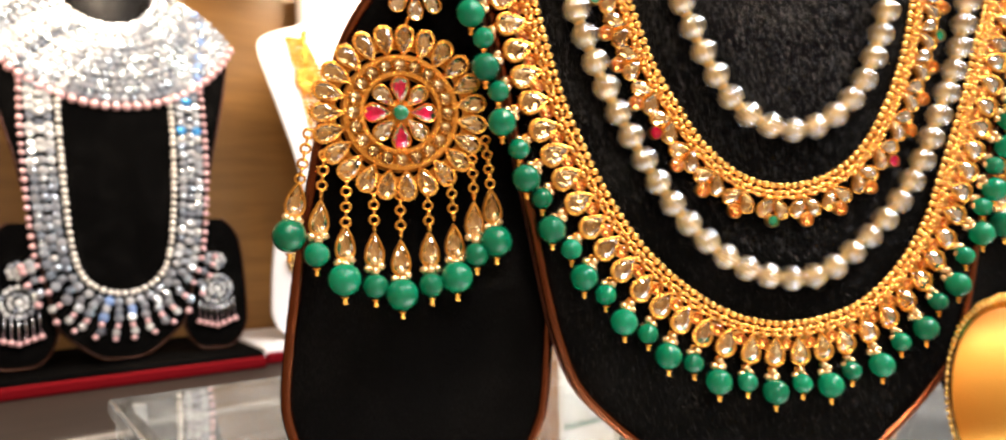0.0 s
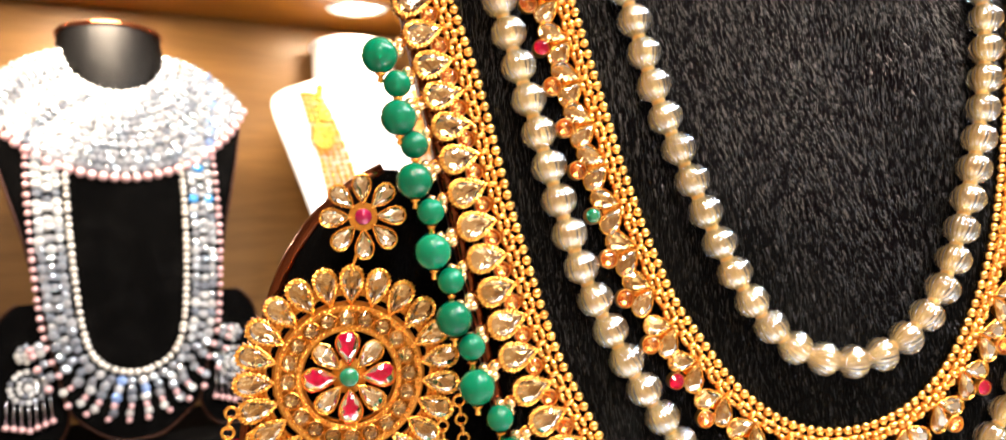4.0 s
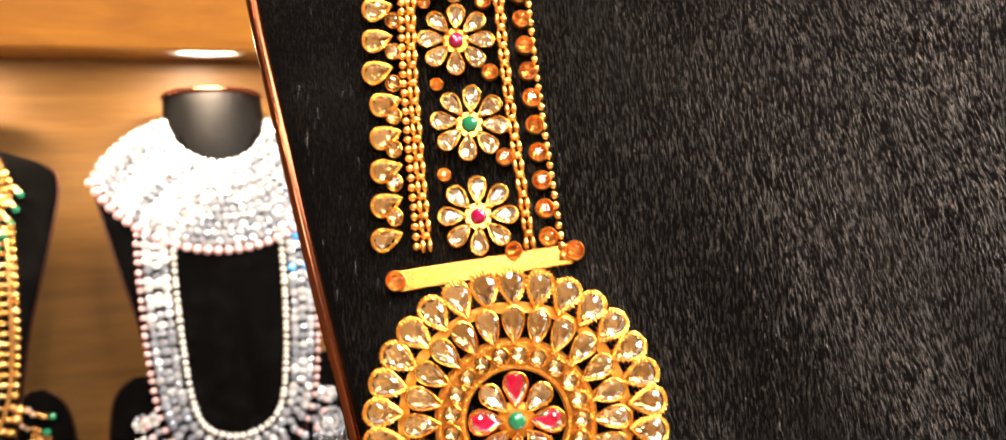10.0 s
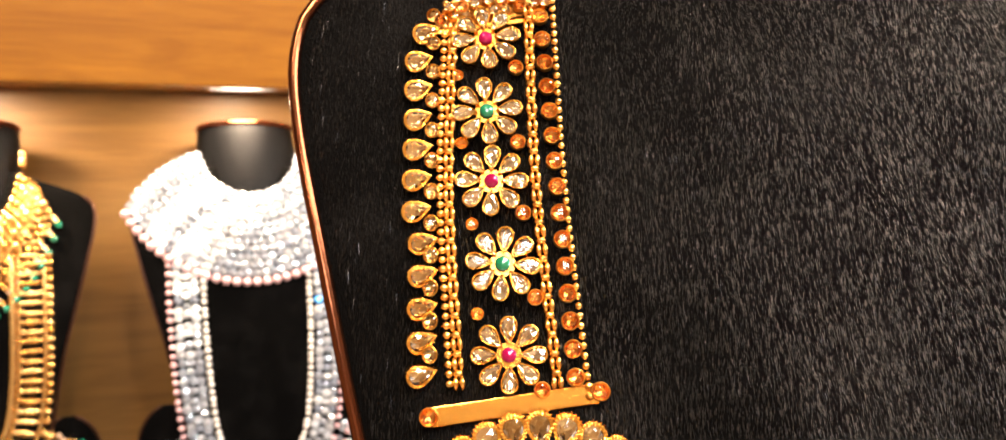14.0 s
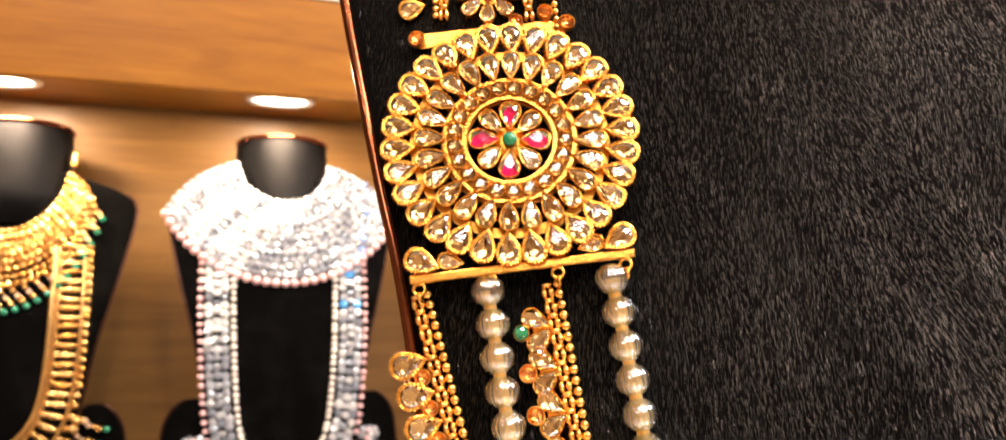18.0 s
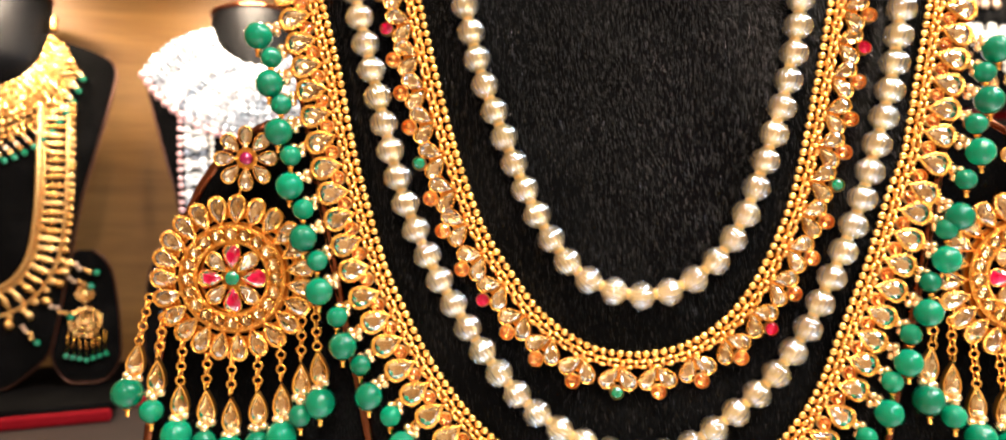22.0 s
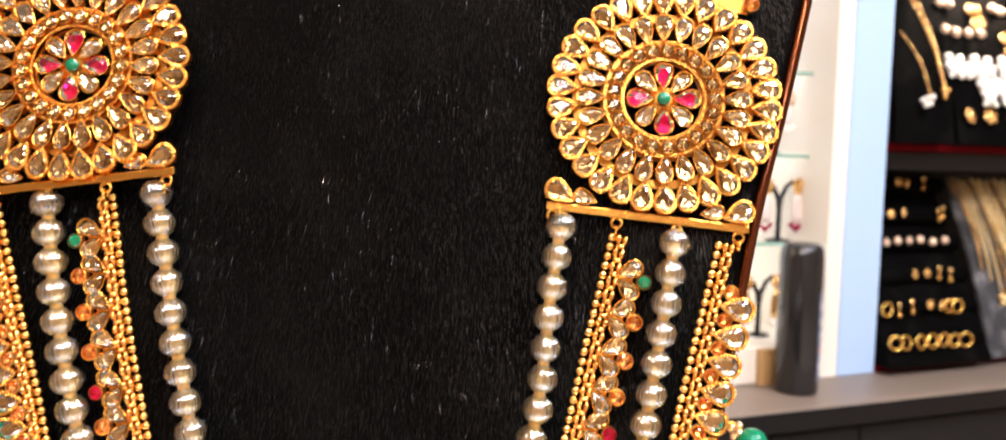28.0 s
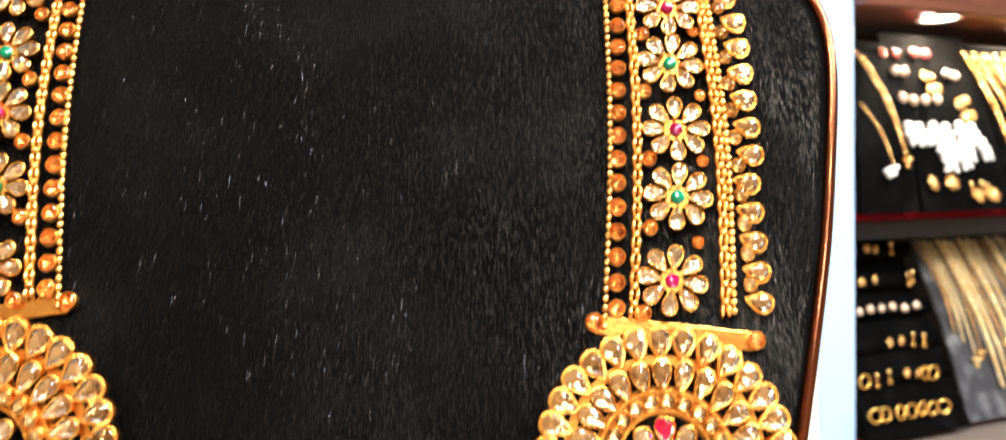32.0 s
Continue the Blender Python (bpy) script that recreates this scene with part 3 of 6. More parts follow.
def panel_mesh(name, half, depth, thick, mat, cut=level):
    """A padded panel from its half widths, with rounded rims."""
    rows = []
    for (h0, w0), (h1, w1) in zip(half, half[1:]):
        n = max(1, round((h1 - h0) / 0.012))
        rows += [(h0 + (h1 - h0) * i / n, w0 + (w1 - w0) * i / n) for i in range(n)]
    rows.append(half[-1])
    verts, faces = [], []
    ks = [-1, -0.985, -0.95, -0.85, -0.6, -0.3, 0, 0.3, 0.6, 0.85, 0.95, 0.985, 1]
    c = len(ks)
    for back in (0, 1):
        for h, w in rows:
            for k in ks:
                rim = 0.002 * max(0.0, (abs(k) - 0.9) / 0.1) ** 2
                u, z = cut(w * k, h)
                verts.append((u, depth(z) + (thick if back else rim), z))
    n = len(rows)
    for back in (0, 1):
        o = back * n * c
        for i in range(n - 1):
            for k in range(c - 1):
                f = (o + i * c + k, o + i * c + k + 1, o + (i + 1) * c + k + 1, o + (i + 1) * c + k)
                faces.append(f[::-1] if back else f)
    b = n * c
    for i in range(n - 1):
        faces.append((i * c, (i + 1) * c, b + (i + 1) * c, b + i * c))
        k = i * c + c - 1
        faces.append((k, b + k, b + k + c, k + c))
    for k in range(c - 1):
        faces.append((k, b + k, b + k + 1, k + 1))
        q = (n - 1) * c + k
        faces.append((q, q + 1, b + q + 1, b + q))
    return mesh(name, verts, faces, [mat], smooth=False)


def rim_points(half, depth, dy, cut=level):
    line = [cut(-w, h) for h, w in half[::-1]] + [cut(w, h) for h, w in half]
    return [(u, depth(h) + dy, h) for u, h in line]


def bust(m, body_mat, neck_mat, label, cord=True, group="display busts", cord_mat=COPPER, cut=level, neck_low=-0.06, neck_y=0.098, splay=0.0):
    b = empty("necklace_bust", m, label, "display bust", group)
    me = panel_mesh("body", BUST_HALF, face_y, 0.005, body_mat, cut)
    me.polygons.foreach_set("use_smooth", [True] * len(me.polygons))
    body = piece("body", me, Matrix(), b)
    if cord:
        line = [p for p in rim_points(BUST_HALF, face_y, 0.0012, cut) if p[2] < 0.398 - 0.045 * (p[0] if cut is uneven else 0.0)]
        v, f = tube(line, 0.0015, 10)
        piece("edge_cord", mesh("edge_cord", v, f, [cord_mat], smooth=True), Matrix(), b, "copper-coloured edge cord")
        line = [(x * 1.002, y + 0.0028, z) for x, y, z in line]
        v, f = tube(line, 0.0014, 8)
        piece("edge_cord", mesh("edge_cord", v, f, [COPPER_DARK], smooth=True), Matrix(), b, "dark copper edge cord")
    # neck: a tapered oval leaning back, with a flat cap
    v, f = lathe([(0.064, neck_low), (0.0625, max(neck_low + 0.012, -0.02)), (0.061, 0.02), (0.0585, 0.05), (0.0575, 0.062), (0.0555, 0.065)], 40)
    v = [(x, y * 0.66, z) for x, y, z in v]
    piece("neck", mesh("neck", v, f, [neck_mat], smooth=True), pose(0, neck_y, 0.412, -14), b, "smooth tapered neck")
    ring = [(0.0565 * math.cos(a), 0.0373 * math.sin(a), 0.0) for a in [2 * math.pi * i / 40 for i in range(40)]]
    v, f = tube(ring, 0.0036, 10, True)
    piece("neck_trim", mesh("neck_trim", v, f, [COPPER if cord else body_mat], smooth=True), pose(0, neck_y, 0.412, -14) @ pose(0, 0, 0.064), b, "copper-coloured top ring")
    for s in (-1, 1):
        w = piece("earring_panel", panel_mesh("earring_panel", WING_HALF, lambda h: 0.0, 0.006, body_mat), pose(0.1035 * s, 0.0005 if splay == 0 else 0.003, 0.08, 0, -s * splay) @ pose(0, 0, -0.08), b, "rounded earring panel")
        if cord:
            line = rim_points(WING_HALF, lambda h: 0.0, 0.0012)
            v, f = tube(line, 0.0016, 8)
            piece("edge_cord", mesh("edge_cord", v, f, [cord_mat], smooth=True), Matrix(), w)
    part("easel_leg", box_bm(-0.02, 0.02, 0.02, 0.075, 0.0, 0.008, 0.002), neck_mat, b)
    part("easel_leg", box_bm(-0.02, 0.02, 0.0, 0.03, 0.0, 0.09, 0.002), neck_mat, b)
    part("easel_leg", box_bm(-0.02, 0.02, 0.06, 0.0745, 0.0081, 0.34, 0.002), neck_mat, b)
    return b


bust(BUST, BLACK_VELVET, NECK, "black velvet necklace bust with copper-corded edges and earring panels", cut=uneven, neck_low=-0.002, splay=5.5)


def at(u, h, off=0.0, ang=0.0):
    """A pose on the bust's face: z out of the velvet, turned by ang radians."""
    a = 1.5 * max(0.0, h - 0.11)
    up = Vector((0, a, 1)).normalized()
    out = Vector((0, -1, a)).normalized()
    m = Matrix((Vector((1, 0, 0)), up, out)).transposed().to_4x4()
    m.translation = Vector((u, face_y(h), h)) + out * off
    return m @ Matrix.Rotation(ang, 4, "Z")


def towards(dx, dy):
    """The turn that points a piece's +y along (dx, dy)."""
    return math.atan2(-dx, dy)


def compose(name, items, smooth=False):
    """One mesh from several meshes at poses, keeping their materials."""
    verts, faces, idx, mats = [], [], [], []
    for me, m in items:
        o = len(verts)
        verts += [tuple(m @ v.co) for v in me.vertices]
        slot = []
        for k in me.materials:
            if k not in mats:
                mats.append(k)
            slot.append(mats.index(k))
        for p in me.polygons:
            faces.append(tuple(o + v for v in p.vertices))
            idx.append(slot[p.material_index])
    return mesh(name, verts, faces, mats, idx, smooth)


# shared pieces of the gold set
TEAR = gem("drop_stone", tear_poly(18, 0.0062, 0.0086), 0.0017, [GOLD, CLEAR, FOIL], 26, 0.81, crown=1.5, grain=0.00062)
TEAR_EAR = gem("drop_stone", tear_poly(18, 0.0047, 0.0078), 0.0015, [GOLD, CLEAR, FOIL], 22, 0.86, crown=1.5, grain=0.00056)
TEAR_IN = gem("drop_stone", tear_poly(16, 0.0051, 0.0084), 0.0018, [GOLD, CLEAR, FOIL], 0, 0.87, crown=1.5)
PETAL = gem("petal", tear_poly(16, 0.0042, 0.0066), 0.0015, [GOLD, CLEAR, FOIL_PALE], 0, 0.88, crown=1.6)
PETAL_RUBY = gem("petal", tear_poly(16, 0.0048, 0.0068), 0.0015, [GOLD, RUBY_CLEAR, RUBY_FOIL], 0, 0.9, crown=1.6)
ROUND = gem("round_stone", ring_poly(14, 0.0019), 0.0014, [GOLD_DEEP, AMBER_CLEAR, AMBER_FOIL], 0, 0.87)
ROUND_SMALL = gem("round_stone", ring_poly(12, 0.00155), 0.0013, [GOLD, AMBER_CLEAR, AMBER_FOIL], 0, 0.84)
ROUND_RING = gem("round_stone", ring_poly(14, 0.00203), 0.0015, [GOLD, CLEAR, FOIL], 0, 0.86)
ROUND_RING_SMALL = gem("round_stone", ring_poly(12, 0.00174), 0.0014, [GOLD, CLEAR, FOIL], 0, 0.86)
ROUND_PALE = gem("round_stone", ring_poly(14, 0.00185), 0.0014, [GOLD, CLEAR, FOIL_PALE], 0, 0.86)
ROUND_PALE_SMALL = gem("round_stone", ring_poly(12, 0.00165), 0.0013, [GOLD, CLEAR, FOIL], 0, 0.84)
ROUND_GREEN = gem("round_stone", ring_poly(14, 0.0017), 0.0016, [GOLD_DEEP, EMERALD], 0, 0.9)
ROUND_RUBY = gem("round_stone", ring_poly(14, 0.0017), 0.0016, [GOLD_DEEP, RUBY_CLEAR, RUBY_FOIL], 0, 0.92)
DANGLE_TEAR = gem("drop_stone", tear_poly(16, 0.0048, 0.0088), 0.0015, [GOLD_DEEP, CLEAR, FOIL], 0, 0.84, crown=1.6)
STONE_PINK = from_bm("centre_stone", ball_bm(0.0018, 14, 8), RUBY, True)
STONE_GREEN = from_bm("centre_stone", ball_bm(0.0019, 14, 8), EMERALD, True)
BEAD_PEARL = from_bm("pearl", ball_bm(0.0041, 44, 28), PEARL, True)
BEAD_BIG = from_bm("green_bead", ball_bm(0.0039, 24, 16), JADE, True)
BEAD_SMALL = from_bm("green_bead", ball_bm(0.003, 22, 14), JADE, True)
SEED_BALL = from_bm("seed_bead", ball_bm(0.0012, 10, 7), SEED, True)
lv, lf = tube([(0.0011 * math.cos(a), 0.0011 * math.sin(a), 0) for a in [math.pi * i / 5 for i in range(10)]], 0.00036, 6, True)
LINK = mesh("link", lv, lf, [GOLD], smooth=True)
pv, pf = lathe([(0.0002, -0.0016), (0.00075, -0.0012), (0.0005, -0.0002), (0.0012, 0.0004)], 10)
PIN = mesh("pin_tip", pv, pf, [GOLD], smooth=True)

BALL_V, BALL_F = [], []
bm = bmesh.new()
bmesh.ops.create_icosphere(bm, subdivisions=2, radius=1)
BALL_V = [tuple(v.co) for v in bm.verts]
BALL_F = [tuple(v.index for v in f.verts) for f in bm.faces]
bm.free()


def scaled(m, x, y=None, z=None):
    return m @ Matrix.Diagonal((x, x if y is None else y, x if z is None else z, 1))


def ball_chain(name, line, r, off, shift, parent, mat=CHAIN, place=at):
    """Oval beads along a line, with small gaps."""
    span = (line[1][0] - line[0][0]).length
    poses = [scaled(place(p.x + d.y * shift, p.y - d.x * shift, off, math.atan2(d.y, d.x)), max(r, span * 0.46) * random.uniform(0.94, 1.04), r, r) for p, d in line]
    return tagged(piece(name, tiled(name, BALL_V, BALL_F, poses, [mat], True), Matrix(), parent), kind="stuff")


def box_chain(name, line, r, off, shift, parent, mat=CHAIN, place=at):
    """Square links: two side rails by turns with one cross link."""
    span = (line[1][0] - line[0][0]).length
    poses = []
    for i, (p, d) in enumerate(line):
        m = place(p.x + d.y * shift, p.y - d.x * shift, off, math.atan2(d.y, d.x) + random.uniform(-0.06, 0.06))
        if i % 2:
            poses += [scaled(m @ Matrix.Translation((0, e * r * 0.58, 0)), span * 0.8, r * 0.54, r * 0.95) for e in (-1, 1)]
        else:
            poses.append(scaled(m, span * 0.45, r * 0.98, r * 1.15))
    return tagged(piece(name, tiled(name, BALL_V, BALL_F, poses, [mat], True), Matrix(), parent), kind="stuff")


def flower_mesh(name, petals, r, centre):
    items = []
    for k in range(len(petals)):
        a = 2 * math.pi * k / len(petals) + math.pi / 2
        items.append((petals[k], Matrix.Translation((r * math.cos(a), r * math.sin(a), 0.0004)) @ Matrix.Rotation(a + math.pi / 2, 4, "Z")))
    disc = lathe([(0.003, 0.0), (0.003, 0.0008)], 14)
    items.append((mesh("disc", disc[0], disc[1], [GOLD]), Matrix()))
    items.append((centre, Matrix.Translation((0, 0, 0.0014)) @ Matrix.Diagonal((1, 1, 0.6, 1))))
    return compose(name, items)


FLOWER_PINK = flower_mesh("flower", [PETAL] * 8, 0.0056, STONE_PINK)
FLOWER_GREEN = flower_mesh("flower", [PETAL] * 8, 0.0056, STONE_GREEN)

# ---- the bridal necklace on the main bust ----
necklace = empty("bridal_necklace", BUST, "layered gold bridal necklace with champagne stones, lustre pearls and green beads", "necklace")


def annulus(r0, r1, z, n=40):
    v, f = [], []
    for r, h in ((r0, 0.0), (r0, z), (r1, z), (r1, 0.0)):
        v += [(r * math.cos(2 * math.pi * i / n), r * math.sin(2 * math.pi * i / n), h) for i in range(n)]
    for k in range(3):
        f += [(k * n + i, k * n + n + i, k * n + n + (i + 1) % n, k * n + (i + 1) % n) for i in range(n)]
    return v, f


def medallion(parent, m, rings, dots, rims, petal_r, carrier, name="medallion"):
    """A round pendant: rims, rings of drop stones, a ring of round stones and a ruby flower."""
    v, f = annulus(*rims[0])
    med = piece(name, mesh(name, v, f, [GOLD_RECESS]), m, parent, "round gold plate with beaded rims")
    v, f = annulus(carrier - 0.0012, carrier + 0.001, 0.0007)
    piece("carrier_ring", mesh("carrier_ring", v, f, [GOLD_DEEP]), Matrix(), med, "gold ring carrying the outer stones")
    v, f = lathe([(petal_r * 0.62, 0.0), (petal_r * 0.62, 0.0007), (petal_r * 0.4, 0.0011)], 16)
    piece("hub", mesh("hub", v, f, [GOLD_DEEP]), Matrix(), med, "small gold hub under the flower")
    for k in range(4):
        piece("spoke", from_bm("spoke", box_bm(-0.0004, 0.0004, 0.0, rims[0][0], 0.0, 0.0006), GOLD_DEEP), Matrix.Rotation(math.pi * (k / 2 + 0.25), 4, "Z"), med)
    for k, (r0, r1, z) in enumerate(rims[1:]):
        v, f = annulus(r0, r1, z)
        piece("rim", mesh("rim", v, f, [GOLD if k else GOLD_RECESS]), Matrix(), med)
    rv = [k for r0, r1, z in rims[-2:] for k in [(((r0 + r1) / 2), z)]]
    for r, z in rv:
        n = int(2 * math.pi * r / 0.0009)
        poses = [scaled(pose(r * math.cos(2 * math.pi * i / n), r * math.sin(2 * math.pi * i / n), z), 0.00034) for i in range(n)]
        tagged(piece("beaded_rim", tiled("beaded_rim", BALL_V, BALL_F, poses, [GOLD], True), Matrix(), med), kind="stuff")
    for me, r, n, z, turn, gap in rings:
        for i in range(n):
            a = 2 * math.pi * (i + turn) / n
            if gap and math.sin(a) < -gap:
                continue
            piece("drop_stone", me, Matrix.Translation((r * math.cos(a), r * math.sin(a), z)) @ Matrix.Rotation(a + math.pi / 2 + random.uniform(-0.06, 0.06), 4, "Z") @ Matrix.Rotation(random.uniform(-0.08, 0.08), 4, "X"), med)
    me, r, n, z = dots
    for i in range(n):
        a = 2 * math.pi * i / n
        piece("round_stone", me, Matrix.Translation((r * math.cos(a), r * math.sin(a), z)), med)
    for k in range(8):
        a = math.pi * k / 4 + math.pi / 2
        piece("petal", PETAL_RUBY if k % 2 == 0 else PETAL, Matrix.Translation((petal_r * math.cos(a), petal_r * math.sin(a), 0.001)) @ Matrix.Rotation(a + math.pi / 2, 4, "Z") @ Matrix.Scale(petal_r / 0.0054, 4), med, "ruby red petal" if k % 2 == 0 else "")
    piece("centre_stone", STONE_GREEN, Matrix.Translation((0, 0, 0.0025)) @ Matrix.Diagonal((1, 1, 0.6, 1)), med, "green cabochon")
    return med


H = 1.03
FLOWERS = {-1: [(0.0894, 1.4166), (0.0892, 1.398), (0.0882, 1.3812), (0.0857, 1.3621), (0.0845, 1.342)],
           1: [(0.0886, 1.4154), (0.0877, 1.3992), (0.0876, 1.3812), (0.0865, 1.3638), (0.0834, 1.3434)]}
for s in (-1, 1):
    dz = 0.0 if s < 0 else -0.0075
    me = compose("strap", [(from_bm("bar", box_bm(-0.0192, 0.0192, -0.0026, 0.0020, 0, 0.0011, 0.0003), GOLD), at(s * 0.0832, 1.3315 - H + dz, 0.0002, -s * 0.13))])
    strap = piece("strap", me, Matrix(), necklace, "gold strap of stone flowers between chains")
    piece("bar", from_bm("bar", box_bm(-0.0145, 0.0145, -0.0007, 0.0007, 0, 0.0012, 0.0003), GOLD), at(s * 0.0875, (1.4205 if s < 0 else 1.4262) - H + dz, 0.0008, -s * 0.16), strap)
    for i, (u, z) in enumerate(FLOWERS[s]):
        piece("flower", FLOWER_PINK if i % 2 == 0 else FLOWER_GREEN, at(s * u, z - H + dz, 0.0012, random.uniform(-0.2, 0.2)), strap, "eight-petal stone flower, " + ("pink centre" if i % 2 == 0 else "green centre"))
        piece("round_stone", ROUND, at(s * (u - 0.0075), z - H + dz - 0.0075, 0.0012), strap)
        if i:
            piece("round_stone", ROUND_SMALL, at(s * (u + 0.0072), z - H + dz + 0.009, 0.0012), strap)
    # two chains on the outer side, a chain and a beaded wire on the inner side
    outer = spline([(s * 0.0985, 1.426 - H + dz), (s * 0.0995, 1.38 - H + dz), (s * 0.097, 1.336 - H + dz)], 0.0021)
    ball_chain("ball_chain", outer, 0.001, 0.0018, 0.0011 * -s, strap)
    box_chain("box_chain", outer, 0.00135, 0.0018, -0.0011 * -s, strap)
    inner = spline([(s * 0.0785, 1.426 - H + dz), (s * 0.0775, 1.38 - H + dz), (s * 0.0735, 1.336 - H + dz)], 0.0021)
    box_chain("box_chain", inner, 0.00135, 0.0018, 0.0, strap)
    wire = spline([(s * 0.0722, 1.429 - H + dz), (s * 0.0705, 1.38 - H + dz), (s * 0.0662, 1.333 - H + dz)], 0.0022)
    ball_chain("ball_chain", wire, 0.00095, 0.0018, 0.0, strap)
    for i in range(15):
        z = 1.4225 - 0.0061 * i
        piece("round_stone", ROUND, at(s * (0.0755 - 0.0062 * i / 14), z - H + dz, 0.0012, 0.5 * i) @ Matrix.Scale(1.12, 4), strap, "amber round stone")
    for i in range(12):
        z = 1.4185 - 0.0073 * i
        u = 0.1062 if 0 < i < 7 else 0.1045
        piece("drop_stone", TEAR, at(s * u, z - H + dz, 0.001, towards(-s, 0.35 + random.uniform(-0.1, 0.1))) @ Matrix.Rotation(-0.35 * s, 4, "Y") @ Matrix.Scale(0.84, 4), strap, "drop stone in beaded gold setting")
        piece("round_stone", ROUND_PALE_SMALL, scaled(at(s * 0.1026, z - H + dz + 0.0040, 0.0014), 1.1, 1.25, 1.0), strap)
    for e in (-0.0195, 0.0195):
        piece("round_stone", ROUND, at(s * 0.0832 + e, 1.3315 - H + dz - s * e * 0.13, 0.0012) @ Matrix.Scale(1.15, 4), strap)
    # cluster cap at the shoulder, pulled askew
    low = 1.4239 if s < 0 else 1.4270

    def on_cap(x, y, off):
        return at(s * 0.0875 + x - s * 0.17 * y, low - H + dz + y - s * 0.17 * x, off)
    cap = [(-0.0138, -0.002), (0.0138, -0.002), (0.0128, 0.002), (0.004, 0.0145), (-0.004, 0.0145), (-0.0128, 0.002)]
    cv = [tuple(on_cap(x, y, k).translation) for k in (0.0004, 0.0012) for x, y in cap]
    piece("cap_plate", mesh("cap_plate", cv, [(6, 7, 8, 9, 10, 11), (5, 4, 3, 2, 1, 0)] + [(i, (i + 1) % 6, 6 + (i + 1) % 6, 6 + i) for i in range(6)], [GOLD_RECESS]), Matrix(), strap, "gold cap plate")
    for i in range(7):
        for k in range(9 - i):
            m = on_cap((k - (8 - i) / 2) * 0.0033 + random.uniform(-0.0003, 0.0003), 0.0024 * i + random.uniform(-0.0003, 0.0003), 0.0014 + 0.0008 * (i % 2))
            piece("round_stone", ROUND_PALE if (i + 2 * k) % 3 else ROUND, m @ Matrix.Rotation(random.uniform(-0.3, 0.3), 4, "X") @ Matrix.Scale(0.86, 4), strap)
    piece("round_stone", ROUND_GREEN, on_cap(0, 0.0072, 0.0034), strap, "green round stone")
    # medallion and its lower bar
    tilt = 0.135 if s < 0 else -0.1
    mz = 1.3002 if s < 0 else 1.2954
    lift = 0.0045 if s < 0 else 0.0006    # the pendant rides higher on one side
    mm = at(-0.0781 if s < 0 else 0.079, mz - H, lift, 0.0) @ Matrix.Scale(0.985 if s < 0 else 0.97, 4)
    med = medallion(necklace, mm, [(TEAR, 0.0277, 30, 0.0012, 0.5, 0), (TEAR_IN, 0.0198, 24, 0.0014, 0.0, 0)], (ROUND_RING, 0.0137, 21, 0.0018),
                    [(0.0105, 0.0172, 0.0008), (0.0112, 0.0164, 0.0018), (0.0157, 0.0165, 0.0024), (0.0108, 0.0116, 0.0024)], 0.0063, 0.0238)
    bar = at(s * 0.0748, (1.2699 if s < 0 else 1.2645) - H, lift + 0.0003, tilt)
    hang = piece("pendant_bar", from_bm("pendant_bar", box_bm(-0.0265, 0.0265, -0.0011, 0.0011, 0, 0.0016, 0.0004), GOLD), bar, necklace, "gold bar with hanging loops")
    for x in (-0.0232, 0.0232):
        piece("drop_stone", TEAR, Matrix.Translation((x, 0.0038, 0.0006)) @ Matrix.Rotation(towards(x, 0.012) + math.pi, 4, "Z"), hang)
        piece("drop_stone", PETAL, Matrix.Translation((x * 0.71, 0.0032, 0.0004)) @ Matrix.Rotation(towards(x, 0.006) + math.pi, 4, "Z"), hang)
    for x in (-0.0245, -0.0077, 0.0080, 0.0240):
        piece("link", LINK, Matrix.Translation((x, -0.0024, 0.0008)) @ Matrix.Scale(1.25, 4), hang)
        piece("link", LINK, Matrix.Translation((x, -0.0045, 0.0012)) @ Matrix.Scale(1.15, 4) @ Matrix.Rotation(1.57, 4, "Y"), hang)

# four hanging strands, as (u, z) from the left bar round the bottom to the right bar
INNER = [(-0.0538, 1.2676), (-0.0505, 1.2505), (-0.0474, 1.2343), (-0.0441, 1.2192), (-0.0407, 1.2041), (-0.0359, 1.1905), (-0.0303, 1.1757), (-0.0237, 1.1616), (-0.0146, 1.149), (-0.0035, 1.143),
         (0.0067, 1.1421), (0.0155, 1.145), (0.0239, 1.1515), (0.0307, 1.1612), (0.0364, 1.1755), (0.0413, 1.19), (0.0455, 1.206), (0.048, 1.22), (0.0492, 1.2345), (0.0507, 1.249), (0.0524, 1.2615)]
MIDDLE = [(-0.0678, 1.2665), (-0.0657, 1.2567), (-0.0629, 1.2416), (-0.0594, 1.225), (-0.0532, 1.1978), (-0.0494, 1.1834), (-0.0451, 1.17), (-0.0404, 1.1583), (-0.0338, 1.1479), (-0.0262, 1.1374),
          (-0.0166, 1.1294), (-0.0071, 1.1251), (0.0043, 1.1241), (0.0157, 1.1265), (0.0251, 1.1318), (0.0326, 1.1394), (0.039, 1.1498), (0.0445, 1.162), (0.0485, 1.175), (0.0537, 1.198), (0.0589, 1.2229), (0.0612, 1.2339), (0.067, 1.259)]
